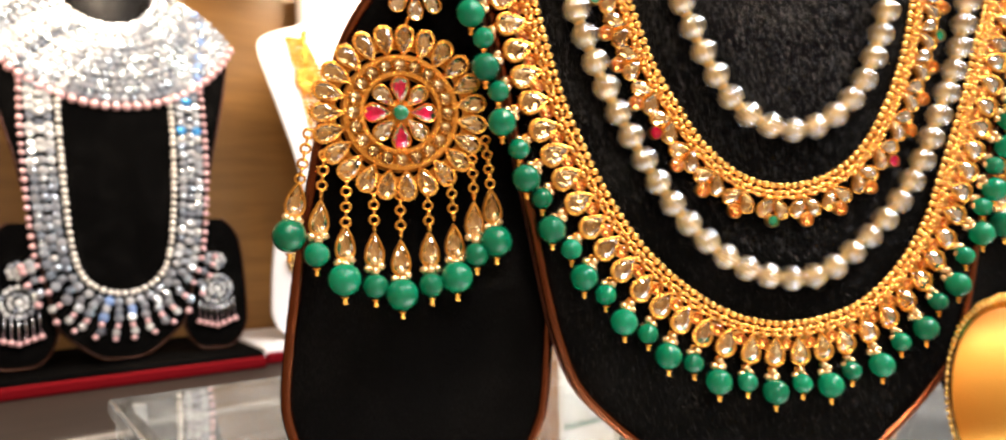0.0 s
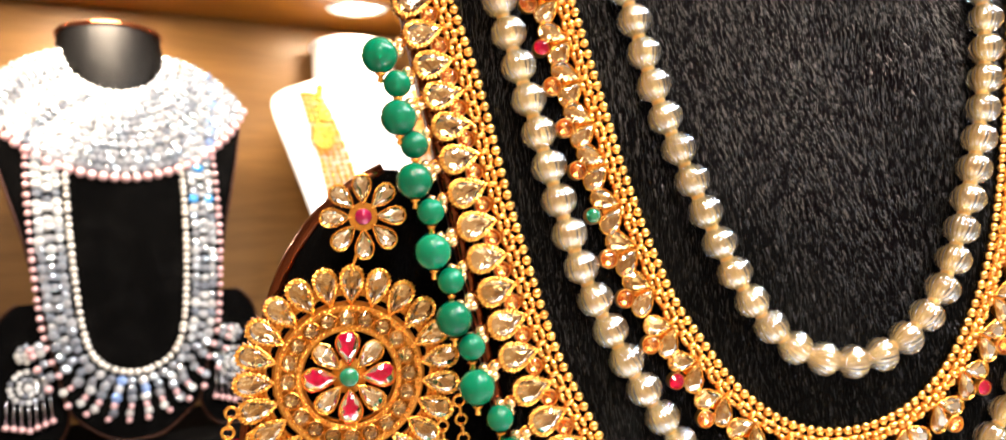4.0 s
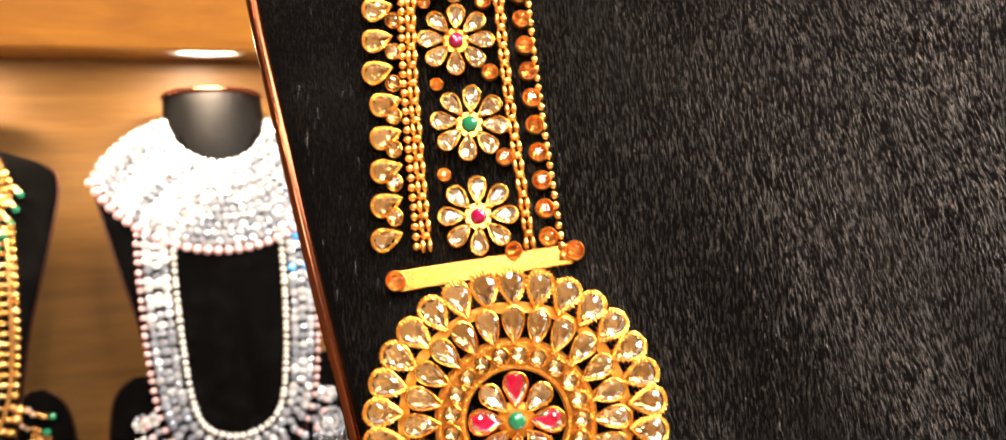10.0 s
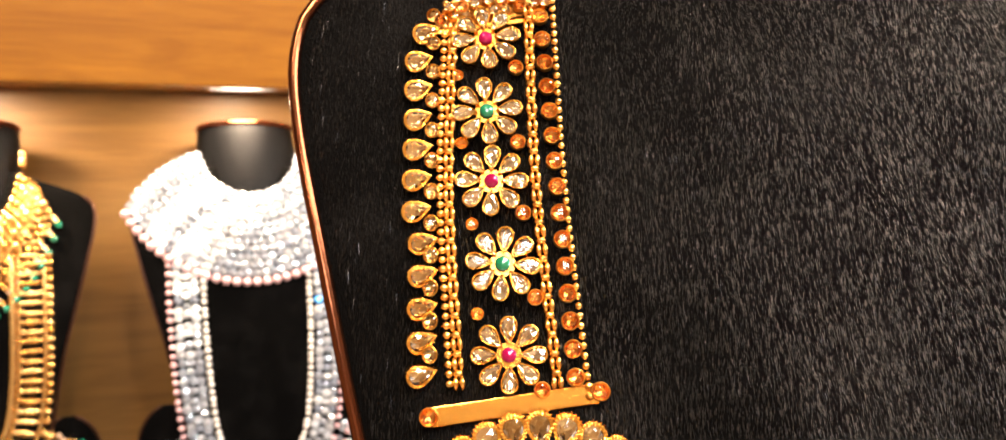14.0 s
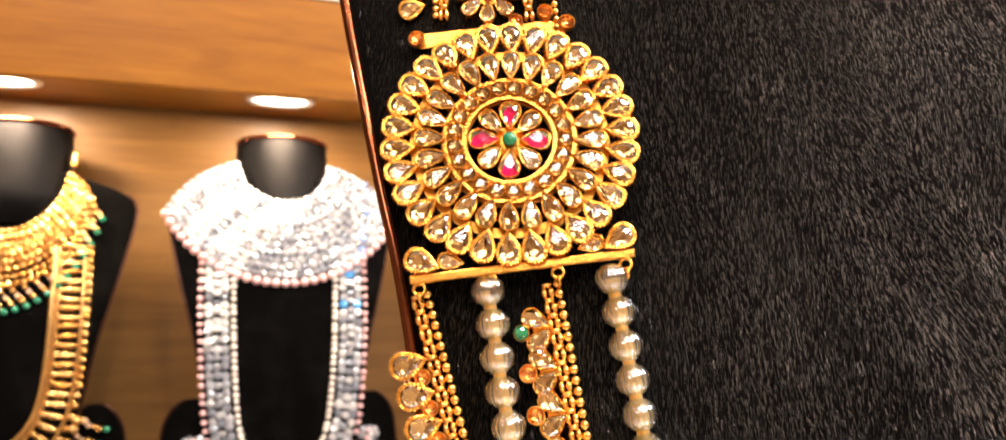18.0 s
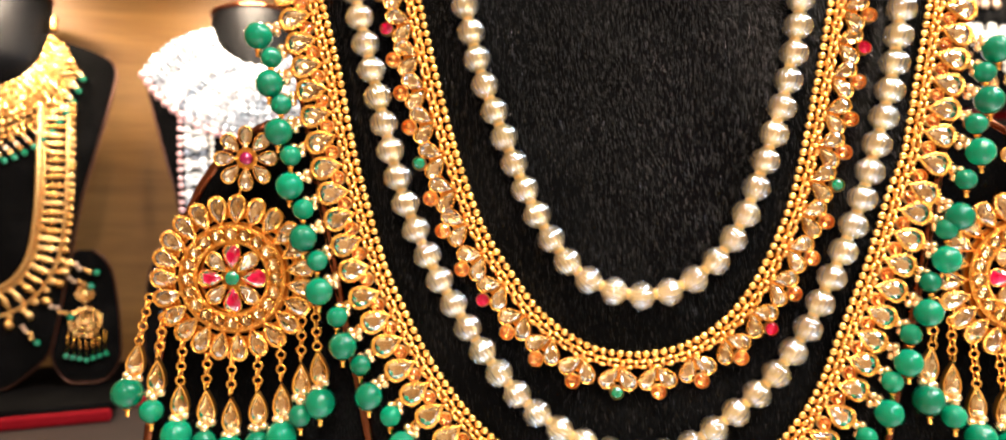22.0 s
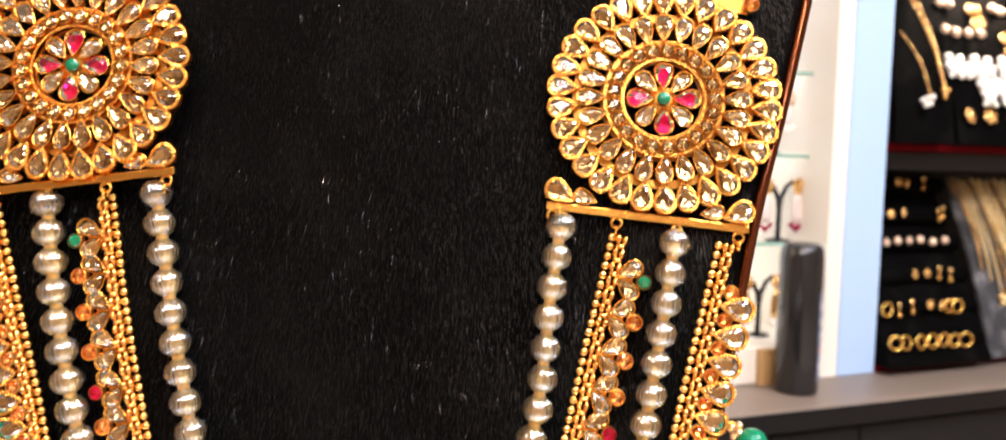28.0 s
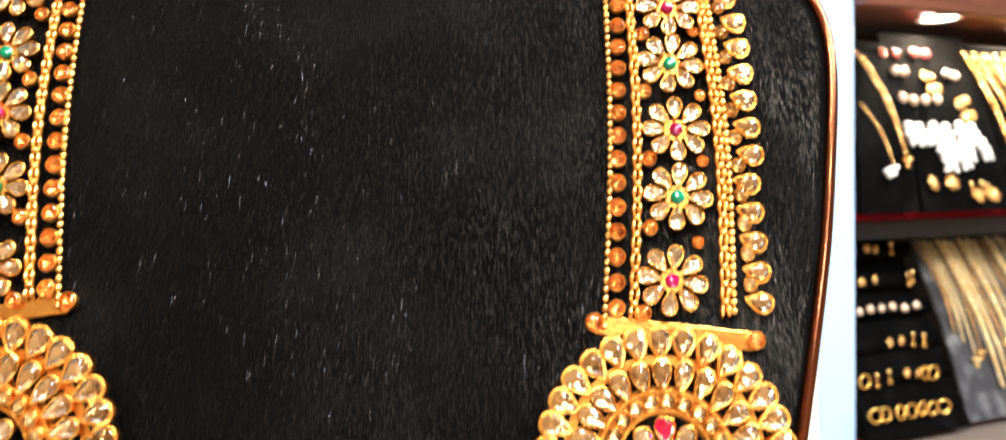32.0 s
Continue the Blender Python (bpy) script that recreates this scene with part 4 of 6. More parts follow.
PEARLS = [(-0.0828, 1.2645), (-0.08, 1.2468), (-0.0769, 1.2308), (-0.0735, 1.2153), (-0.0701, 1.201), (-0.0644, 1.1775), (-0.06, 1.1637), (-0.0535, 1.1492), (-0.0461, 1.1361), (-0.0378, 1.1232), (-0.0276, 1.1116),
          (-0.0152, 1.1026), (-0.0006, 1.098), (0.0142, 1.0994), (0.0275, 1.1082), (0.0391, 1.119), (0.0479, 1.1312), (0.0545, 1.1451), (0.0603, 1.1586), (0.0645, 1.171), (0.0712, 1.1951), (0.0744, 1.2105), (0.0791, 1.2405), (0.0815, 1.258)]
OUTER = [(-0.0985, 1.2635), (-0.0929, 1.245), (-0.087, 1.2246), (-0.0823, 1.2064), (-0.0789, 1.189), (-0.076, 1.176), (-0.0691, 1.1507), (-0.0634, 1.1374), (-0.0578, 1.1259), (-0.0511, 1.1153), (-0.0435, 1.1057), (-0.0339, 1.097),
         (-0.0224, 1.0893), (-0.0108, 1.0845), (0.0027, 1.0826), (0.0161, 1.0841), (0.0275, 1.0877), (0.0389, 1.0955), (0.0482, 1.106), (0.0545, 1.1167), (0.0602, 1.1319), (0.0639, 1.1414), (0.0673, 1.1508), (0.0703, 1.1601), (0.0731, 1.1695), (0.0771, 1.1789), (0.0795, 1.19), (0.0844, 1.2141), (0.0885, 1.2324), (0.0945, 1.2575)]


def over_face(line):
    """The same line in heights above the bust's foot."""
    return [(u, z - H) for u, z in line]


THREAD = material("golden_silk_thread", (0.98, 0.56, 0.14), 0.36, 0.5)
bumped(THREAD, 2200, 0.5, 3.0, 0.0003)


def pearl_strand(curve):
    """Clear lustre beads that touch, with a thick golden thread inside."""
    line = spline(over_face(curve), 0.0076)
    pts = [at(p.x, p.y, 0.0036).translation for p, d in spline(over_face(curve), 0.004)]
    v, f = tube(pts, 0.0014, 12)
    strand = piece("pearl_strand", mesh("pearl_strand", v, f, [THREAD], smooth=True), Matrix(), necklace, "strand of clear champagne lustre beads on golden thread")
    for p, d in line:
        piece("pearl", BEAD_PEARL, scaled(at(p.x, p.y, 0.0041, towards(d.x, d.y) + random.uniform(-0.15, 0.15)), 1.0, 0.925, 1.0), strand)
    # thread-coloured rings added at the joints to give their amber glow
    for (p, d), (q, e) in zip(line, line[1:]):
        w = (p + q) / 2
        piece("spacer", JOINT_GLOW, at(w.x, w.y, 0.0038, towards(*(q - p))), strand)


vk, fk = lathe([(0.0011, -0.0009), (0.0014, -0.0004), (0.0015, 0.0), (0.0014, 0.0004), (0.0011, 0.0009)], 14)
JOINT_GLOW = mesh("spacer", [(x, z, y) for x, y, z in vk], [f[::-1] for f in fk], [THREAD], smooth=True)
pearl_strand(INNER)
pearl_strand(PEARLS)

# middle chain with leaf clusters
TWIN = gem("leaf", tear_poly(14, 0.0044, 0.0066), 0.0015, [GOLD, CLEAR, FOIL], 0, 0.9, crown=1.6)
STEM = from_bm("stem", box_bm(-0.0006, 0.0006, -0.004, 0.0002, 0, 0.001, 0.0003), GOLD)
middle = box_chain("middle_chain", spline(over_face(MIDDLE), 0.0018), 0.0015, 0.0018, 0.0014, necklace)
middle["label"] = "gold box chain with leaf stone clusters"
ball_chain("ball_chain", spline(over_face(MIDDLE), 0.0025), 0.0012, 0.0018, -0.0013, middle)
steps = spline(over_face(MIDDLE), 0.0098)
for i, (p, d) in enumerate(steps[1:-1]):
    turn = towards(-d.y, d.x) + random.uniform(-0.1, 0.1)
    m = at(p.x + d.y * 0.0022, p.y - d.x * 0.0022, 0.0008, turn) @ Matrix.Scale(1.12, 4)
    for sgn in (-1, 1):
        piece("leaf_stone", TWIN, m @ Matrix.Translation((0.0021 * sgn, -0.0028, 0.0006)) @ Matrix.Rotation(0.62 * sgn, 4, "Z"), middle, "champagne leaf stone")
    piece("stem", STEM, m, middle)
    k = min(i, len(steps) - 3 - i)
    dot = ROUND_GREEN if k % 8 == 0 else ROUND_RUBY if k % 8 == 4 else ROUND
    piece("round_stone", dot, m @ Matrix.Translation((0, -0.0064, 0.0010)), middle, {ROUND_GREEN: "green round stone", ROUND_RUBY: "ruby red round stone"}.get(dot, ""))

# outer chain with drop stones, seed pearls and green beads
OUTLINE = over_face(OUTER)
chain = box_chain("outer_chain", spline(OUTLINE, 0.0018), 0.0015, 0.0018, 0.0014, necklace)
chain["label"] = "double gold chain fringed with drop stones and green beads"
ball_chain("ball_chain", spline(OUTLINE, 0.0025), 0.0012, 0.0018, -0.0013, chain)
SEED_SPOTS = [(-0.0015, 0, 0.0006), (0.0015, 0.0003, 0.0004), (0.0, -0.0003, 0.0018), (0.0002, 0.0018, 0.0006)]
steps = spline(OUTLINE, 0.0073)
for i, (p, d) in enumerate(steps[2:-2]):
    turn = towards(-d.y, d.x)
    o = Vector((d.y, -d.x))
    down = (o * 0.55 + Vector((0, -0.45))).normalized()
    lean = towards(-down.x, -down.y)
    q = p + o * 0.0070
    piece("drop_stone", TEAR, at(q.x, q.y, 0.0012, turn + random.uniform(-0.14, 0.14)) @ Matrix.Scale(1.06, 4), chain, "champagne drop stone in beaded gold setting")
    q = p + o * 0.0046 + d * 0.0036
    piece("round_stone", ROUND, at(q.x, q.y, 0.0014), chain)
    if p.y + H > 1.222:
        continue
    q = p + o * 0.0121 + down * 0.0006
    piece("link", LINK, at(q.x, q.y, 0.0016, lean), chain)
    q = p + o * 0.0125 + down * 0.0022
    m = at(q.x, q.y, 0.0014, lean + random.uniform(-0.5, 0.5))
    for c in SEED_SPOTS:
        piece("seed_pearl", SEED_BALL, m @ Matrix.Translation(c), chain)
    big = i % 2 == 0
    q = p + o * (0.0138 if big else 0.0126) + down * (0.005 if big else 0.0042)
    m = at(q.x, q.y, 0.0042 if big else 0.0033, lean)
    bead = piece("green_bead", BEAD_BIG if big else BEAD_SMALL, m, chain, "glossy green onyx bead")
    piece("pin_tip", PIN, at(q.x, q.y - (0.0044 if big else 0.0035), 0.0042 if big else 0.0033) @ Matrix.Rotation(-math.pi / 2, 4, "X"), chain)

# ---- a pair of earrings on the side panels ----
DANGLES = [(-0.0215, -0.0050, -0.0262, -0.0285), (-0.0180, -0.0100, -0.0202, -0.0330), (-0.0130, -0.0150, -0.0140, -0.0390), (-0.0068, -0.0182, -0.0070, -0.0408), (-0.0006, -0.0196, -0.0008, -0.0430),
           (0.0060, -0.0186, 0.0062, -0.0410), (0.0118, -0.0158, 0.0124, -0.0394), (0.0172, -0.0110, 0.0172, -0.0342), (0.0206, -0.0064, 0.0222, -0.0310)]


def earring(m):
    """Round stone earring; x across, y up, z out of the panel."""
    e = empty("earring", m, "round gold earring with ruby flower, stone drops and green beads", "earring", "pair of bridal earrings")
    medallion(e, Matrix(), [(TEAR_EAR, 0.0172, 23, 0.0004, 0.5, 0)], (ROUND_RING_SMALL, 0.0112, 20, 0.0016),
              [(0.0085, 0.0142, 0.0008), (0.009, 0.0132, 0.0018), (0.0124, 0.0136, 0.0026), (0.0088, 0.0098, 0.0026)], 0.0054, 0.0165, "disc")
    piece("flower", FLOWER_PINK, pose(0.0039, 0.0300, 0.001) @ Matrix.Scale(0.92, 4), e, "eight-petal stud flower with ruby centre")
    v, f = tube([(0.0035, 0.026, 0.0008), (0.0022, 0.0225, 0.0012), (0.001, 0.019, 0.0012)], 0.0004, 6)
    piece("hook", mesh("hook", v, f, [GOLD], smooth=True), Matrix(), e)
    for i, (x, y, bx, by) in enumerate(DANGLES):
        top, end = Vector((x, y, 0.0014)), Vector((bx, by, 0.0042))
        d = (end - top)
        span = d.length
        turn = towards(-d.x, -d.y)
        along = lambda t: top + d * t
        c = along((span - 0.0085) / span)
        c.z = 0.0015
        stone = Matrix.Translation(c) @ Matrix.Rotation(turn, 4, "Z")
        dangle = piece("dangle", DANGLE_TEAR, stone, e, "gold chain drop with a champagne stone")
        back = stone.inverted()
        n = max(1, round((span - 0.0135) / 0.0019))
        for k in range(n + 1):
            piece("link", LINK, back @ Matrix.Translation(along(k * 0.0018 / span)) @ Matrix.Rotation(turn, 4, "Z") @ Matrix.Rotation(1.57 * (k % 2), 4, "Y"), dangle)
        c = along((span - 0.0038) / span)
        c.z = 0.0022
        for spot_at in SEED_SPOTS:
            piece("seed_pearl", SEED_BALL, back @ Matrix.Translation(c) @ Matrix.Rotation(turn + random.uniform(-0.3, 0.3), 4, "Z") @ Matrix.Translation(spot_at), dangle)
        big = i % 2 == 0
        piece("green_bead", BEAD_BIG if big else BEAD_SMALL, back @ Matrix.Translation(end), dangle, "glossy green onyx bead")
        piece("pin_tip", PIN, back @ Matrix.Translation(end + Vector((0, -0.0044 if big else -0.0035, 0))) @ Matrix.Rotation(-math.pi / 2, 4, "X"), dangle)
    return e


panel_face = Matrix(((1, 0, 0, 0), (0, 0, -1, -0.001), (0, 1, 0, 0), (0, 0, 0, 1)))
pair = earring(BUST @ pose(-0.1122, 0, 1.1466 - H) @ panel_face @ Matrix.Scale(1.14, 4))
copy_thing(pair, BUST @ pose(0.1115, 0, 1.1464 - H) @ panel_face @ pose(0, 0, 0, 0, 0, 4))


# ---- velvet pile on the main bust ----
def pile(m, half, depth, count, parent, seed, thin, thick, mat, long=1.0, az=(-0.5, 0.11)):
    """Short velvet fibres that lean in all directions and catch the light."""
    g = np.random.default_rng(seed)
    hs = np.array([h for h, w in half])
    ws = np.array([w for h, w in half])
    h = g.uniform(hs[0] + 0.002, hs[-1] - 0.004, count)
    w = np.interp(h, hs, ws) * 0.97
    u = g.uniform(-1, 1, count) * 0.135
    keep = (np.abs(u) < w) & (g.uniform(0, 1, count) < np.clip((h - 0.05) / 0.16, 0.15, 1.0))
    u, h = uneven(u[keep], h[keep])
    n = len(h)
    y = depth(h)
    length = g.uniform(0.0004, 0.0012, n) * long
    # the nap is brushed in broad patches
    nap = 0.3 * np.exp(-((u - 0.012) / 0.035) ** 2) - 0.06
    for k in range(14):
        f = g.uniform(8, 60, 2)
        nap += np.sin(u * f[0] * 2.2 + h * f[1] * 1.4 + g.uniform(0, 6.3)) / 6
    lean = g.normal(0, 0.08, n) + nap * 0.12
    out = np.clip(g.normal(0.16, 0.13, n) + np.clip(4.5 * (h - 0.12), 0.0, 0.33) + nap * 0.45, 0.05, 1.2)
    d = np.stack([np.sin(lean), -out, -np.cos(lean)], 1)
    d /= np.linalg.norm(d, axis=1)[:, None]
    side = np.stack([np.cos(lean), g.normal(az[0], az[1], n) + nap * 0.12, np.sin(lean)], 1) * g.uniform(thin, thick, n)[:, None]
    base = np.stack([u, y - 0.00015, h], 1)
    tip = base + d * length[:, None]
    v = np.stack([base - side, base + side, tip + side * 0.4, tip - side * 0.4], 1).reshape(-1, 3)
    f = np.arange(4 * n).reshape(-1, 4)
    me = mesh("velvet_pile", v.tolist(), f.tolist(), [mat])
    tagged(piece("velvet_pile", me, m, parent, "short glinting velvet fibres"), kind="stuff")


FIBRE = material("velvet_fibre", (0.02, 0.019, 0.018), 0.36, 0.0, Specular_IOR_Level=0.5)
isle = node(FIBRE, "ShaderNodeNewGeometry")
ramped(FIBRE, isle.outputs["Random Per Island"], [(0.0, (0.001, 0.001, 0.001)), (0.85, (0.002, 0.0019, 0.0018)), (1.0, (0.02, 0.019, 0.018))])
LONG_FIBRE = material("glossy_velvet_fibre", (0.006, 0.0055, 0.005), 0.34, 0.0, Specular_IOR_Level=0.75)
main_bust = [o for o in scene.objects if o.name == "necklace_bust"][0]
pile(Matrix(), BUST_HALF, lambda h: -0.006 + 0.75 * np.maximum(0.0, h - 0.11) ** 2, 175000, main_bust, 3, 0.000022, 0.000045, FIBRE, 2.2)
pile(Matrix(), BUST_HALF, lambda h: -0.0062 + 0.75 * np.maximum(0.0, h - 0.11) ** 2, 26000, main_bust, 8, 0.000025, 0.00005, LONG_FIBRE, 1.8)
pile(Matrix(), BUST_HALF, lambda h: -0.0062 + 0.75 * np.maximum(0.0, h - 0.11) ** 2, 4500, main_bust, 21, 0.00002, 0.000045, LONG_FIBRE, 2.6, (0.15, 0.5))


# ---- far jewellery sets on the cabinet's busts ----
def by_island(m, low, high):
    g = node(m, "ShaderNodeNewGeometry")
    ramped(m, g.outputs["Random Per Island"], [(0.0, low), (0.7, tuple((a + b) / 2 for a, b in zip(low, high))), (1.0, high)])
    return m


# the last stops paint blue, cyan and pink glints onto random crystals
GLINT_STOPS = [(0.0, (0.24, 0.27, 0.34)), (0.5, (0.5, 0.52, 0.57)), (0.94, (0.9, 0.9, 0.9)), (0.965, (0.12, 0.4, 1.0)), (0.98, (0.1, 0.75, 1.0)), (0.99, (0.95, 0.5, 0.75))]
SPARK = by_island(material("white_crystal_rows", (0.9, 0.9, 0.95), 0.1, 0.4, Coat_Weight=1.0, Thin_Film_Thickness=420.0, Thin_Film_IOR=1.7), (0.42, 0.46, 0.6), (1.0, 1.0, 1.0))
island = node(SPARK, "ShaderNodeNewGeometry")
ramped(SPARK, island.outputs["Random Per Island"], GLINT_STOPS)
GOLD_ROWS = by_island(material("bright_gold_rows", (0.85, 0.52, 0.18), 0.26, 0.9), (0.5, 0.25, 0.055), (0.98, 0.66, 0.28))
BEIGE_ROWS = by_island(material("rose_gold_rows", (0.6, 0.38, 0.28), 0.3, 0.5), (0.5, 0.3, 0.18), (0.9, 0.68, 0.5))
GREEN_ROWS = material("green_drop_rows", (0.0, 0.16, 0.08), 0.1, 0.0, Coat_Weight=1.0)
gm = gem("g", ring_poly(8, 1.0), 0.7, [SILVER, SPARK], 0, 0.8)
GEM_V = [tuple(v.co) for v in gm.vertices]
GEM_F = [tuple(p.vertices) for p in gm.polygons]


def row(name, poses, verts, faces, mat, parent, label="", smooth=False):
    if len(poses) > 1 and not smooth:
        poses = [m @ Euler((random.gauss(0, 0.22), random.gauss(0, 0.22), random.uniform(0, 1.5))).to_matrix().to_4x4() for m in poses]
    return tagged(piece(name, tiled(name, verts, faces, poses, [mat], smooth), Matrix(), parent, label), kind="stuff")


def arc_poses(r, size, gap, lo, hi, centre, off, wide=1.05):
    n = max(2, int(r * math.radians(hi - lo) / gap))
    out = []
    for i in range(n + 1):
        a = math.radians(lo + (hi - lo) * i / n)
        out.append(scaled(at(wide * r * math.cos(a), centre + r * math.sin(a), off, a), size))
    return out


def u_poses(half, shift, gap, size, off, stretch=(1, 1)):
    full = [(-u, h) for u, h in half] + [(u, h) for u, h in half[-2::-1]]
    out = []
    for p, d in spline(full, gap):
        j = random.uniform(-1, 1) * gap * 0.12
        m = at(p.x + d.y * shift + d.x * j, p.y - d.x * shift + d.y * j, off, math.atan2(d.y, d.x))
        k = size * random.uniform(0.88, 1.1)
        out.append(scaled(m, k * stretch[0], k * stretch[1], k))
    return out


LONG_U = [(0.060, 0.345), (0.0615, 0.28), (0.059, 0.2), (0.0525, 0.13), (0.042, 0.098), (0.0225, 0.082), (0, 0.077)]


# the gold set hangs shorter and narrower
GOLD_U = [(0.052, 0.335), (0.053, 0.28), (0.052, 0.215), (0.046, 0.165), (0.034, 0.138), (0.018, 0.124), (0, 0.119)]


def gold_set(m, label):
    """A fringed gold collar and a laddered gold haar with green drops."""
    n = empty("necklace_set", m, label, "necklace", "long necklace sets on busts")
    c = 0.43
    for k in range(8):
        t = k / 7
        size, gap, ball = (0.0052, 0.0085, k < 2) if k < 5 else (0.0036, 0.0095, False)
        row("collar_row", arc_poses(0.079 + 0.0086 * k, size, gap, -172 + 2.2 * k, -8 - 2.2 * k, c, 0.001 + 0.001 * (k % 2), 0.8 - 0.08 * t), *((BALL_V, BALL_F) if ball else (GEM_V, GEM_F)), GOLD_ROWS, n, "", ball)
    # hanging tassels of the collar, each ending in a green drop
    for k, (r, size, mat) in enumerate(((0.146, 0.003, GOLD_ROWS), (0.153, 0.0026, BEIGE_ROWS), (0.16, 0.0034, GOLD_ROWS), (0.168, 0.004, GREEN_ROWS))):
        row("fringe_row", arc_poses(r, size, 0.0165, -158, -22, c, 0.003, 0.7 - 0.02 * k), BALL_V, BALL_F, mat, n, "green glass drops" if mat is GREEN_ROWS else "", True)
    row("hook_row", [scaled(at(q * 0.0645, 0.432 + 0.006 * i, 0.002), 0.0048) for q in (-1, 1) for i in range(3)], BALL_V, BALL_F, GOLD_ROWS, n, "", True)
    # the haar: a plain inner rail, a ladder of leaf bars and a beaded outer edge
    full = [(-u, h) for u, h in GOLD_U] + [(u, h) for u, h in GOLD_U[-2::-1]]
    for shift, r in ((0.003, 0.0036), (0.0085, 0.0022), (0.033, 0.0024)):
        v, f = tube([at(p.x + d.y * shift, p.y - d.x * shift, 0.002).translation for p, d in spline(full, 0.006)], r, 8)
        piece("rail", mesh("rail", v, f, [GOLD_ROWS], smooth=True), Matrix(), n, "smooth gold rail")
    row("haar_row", u_poses(GOLD_U, 0.0205, 0.0098, 0.0040, 0.002, (1.0, 3.1)), BALL_V, BALL_F, GOLD_ROWS, n, "gold leaf bars", True)
    row("haar_row", u_poses(GOLD_U, 0.0125, 0.0098, 0.0034, 0.004, (1.0, 1.2)), BALL_V, BALL_F, GOLD_ROWS, n, "", True)
    row("haar_row", u_poses(GOLD_U, 0.038, 0.0088, 0.0042, 0.002), BALL_V, BALL_F, GOLD_ROWS, n, "beaded outer edge", True)
    low = [(u, h) for u, h in GOLD_U if h < 0.17]
    row("leaf_row", u_poses(low, 0.0455, 0.0115, 0.0052, 0.003, (1.0, 1.3)), BALL_V, BALL_F, GOLD_ROWS, n, "", True)
    for shift, size, mat in ((0.053, 0.0028, BEIGE_ROWS), (0.0585, 0.0026, BEIGE_ROWS), (0.064, 0.003, GOLD_ROWS), (0.0695, 0.0036, GOLD_ROWS), (0.077, 0.0040, GREEN_ROWS)):
        row("fringe_row", u_poses(low, shift, 0.017, size, 0.003), BALL_V, BALL_F, mat, n, "green glass drops" if mat is GREEN_ROWS else "", True)
    far_earrings(m, GOLD_ROWS, "gold earring with green bead drops", True)


def silver_set(m, gem_mat, edge_mat, inner_mat, drop_mat, label, ear_label):
    """A wide crystal collar and a long crystal haar, both edged with pearls."""
    n = empty("necklace_set", m, label, "necklace", "long necklace sets on busts")
    c = 0.445
    for k in range(11):
        row("collar_row", arc_poses(0.053 + 0.0089 * k, 0.0055, 0.0088, -176 + 2.1 * k, -4 - 2.1 * k, c, 0.001 + 0.0009 * (k % 2), 1.12 - 0.008 * k), GEM_V, GEM_F, gem_mat, n)
    row("pearl_row", arc_poses(0.152, 0.0053, 0.0108, -153, -27, c, 0.003, 1.03), BALL_V, BALL_F, edge_mat, n, "pale pink pearl edging", True)
    row("pearl_row", u_poses(LONG_U, -0.0015, 0.0078, 0.0036, 0.002), BALL_V, BALL_F, inner_mat, n, "", True)
    for k in range(3):
        row("haar_row", u_poses(LONG_U, 0.0085 + 0.009 * k, 0.0098 + 0.0007 * (k % 2), 0.0053, 0.001 + 0.0008 * (k % 2), (0.85, 1.1) if k % 2 else (1, 1)), GEM_V, GEM_F, gem_mat, n)
    row("pearl_row", u_poses(LONG_U, 0.0355, 0.0098, 0.0034, 0.002), BALL_V, BALL_F, edge_mat, n, "", True)
    low = [(u, h) for u, h in LONG_U if h < 0.14]
    row("fringe_row", u_poses(low, 0.0425, 0.0095, 0.0046, 0.002), GEM_V, GEM_F, gem_mat, n)
    row("fringe_row", u_poses(low, 0.0505, 0.011, 0.0036, 0.003), BALL_V, BALL_F, drop_mat, n, "", True)
    far_earrings(m, gem_mat, ear_label, False)


def far_earrings(m, gem_mat, ear_label, gold):
    """A stud, a stone ring and seven dangles on each side panel."""
    for s in (-1, 1):
        e = empty("earring", m @ pose(0.1035 * s, -0.001, 0.076) @ panel_face, ear_label, "earring", "far earrings on panels")
        poses = [scaled(pose(0.016 * math.cos(a), 0.016 * math.sin(a), 0.001), 0.003) for a in [math.pi * i / 8 for i in range(16)]]
        row("stone_ring", poses, GEM_V, GEM_F, gem_mat, e)
        poses = [scaled(pose(0.0085 * math.cos(a), 0.0085 * math.sin(a), 0.0015), 0.0028) for a in [math.pi * i / 5 for i in range(10)]]
        row("stone_ring", poses + [scaled(pose(0, 0, 0.002), 0.0045)], GEM_V, GEM_F, gem_mat, e)
        poses = [scaled(pose(0.008 * math.cos(a), 0.034 + 0.008 * math.sin(a), 0.001), 0.0032) for a in [math.pi * i / 4 for i in range(8)]]
        row("stud", poses + [scaled(pose(0, 0.034, 0.002), 0.0045)], GEM_V, GEM_F, gem_mat, e)
        for i in range(7):
            x = (i - 3) * 0.0064
            y = -math.sqrt(max(0.0, 0.018 ** 2 - x * x * 0.6))
            v, f = tube([(x, y, 0.001), (x * 1.1, -0.043 + abs(x) * 0.35, 0.001)], 0.0007, 5)
            d = piece("dangle", mesh("dangle", v, f, [SILVER if not gold else GOLD], smooth=True), Matrix(), e)
            piece("bead", FAR_PINK if not gold else FAR_GREEN, pose(x * 1.1, -0.045 + abs(x) * 0.35, 0.003), d)


FAR_PINK = from_bm("bead", ball_bm(0.0034, 12, 8), PINK_PEARL, True)
FAR_GREEN = from_bm("bead", ball_bm(0.003, 12, 8), GREEN_ROWS, True)


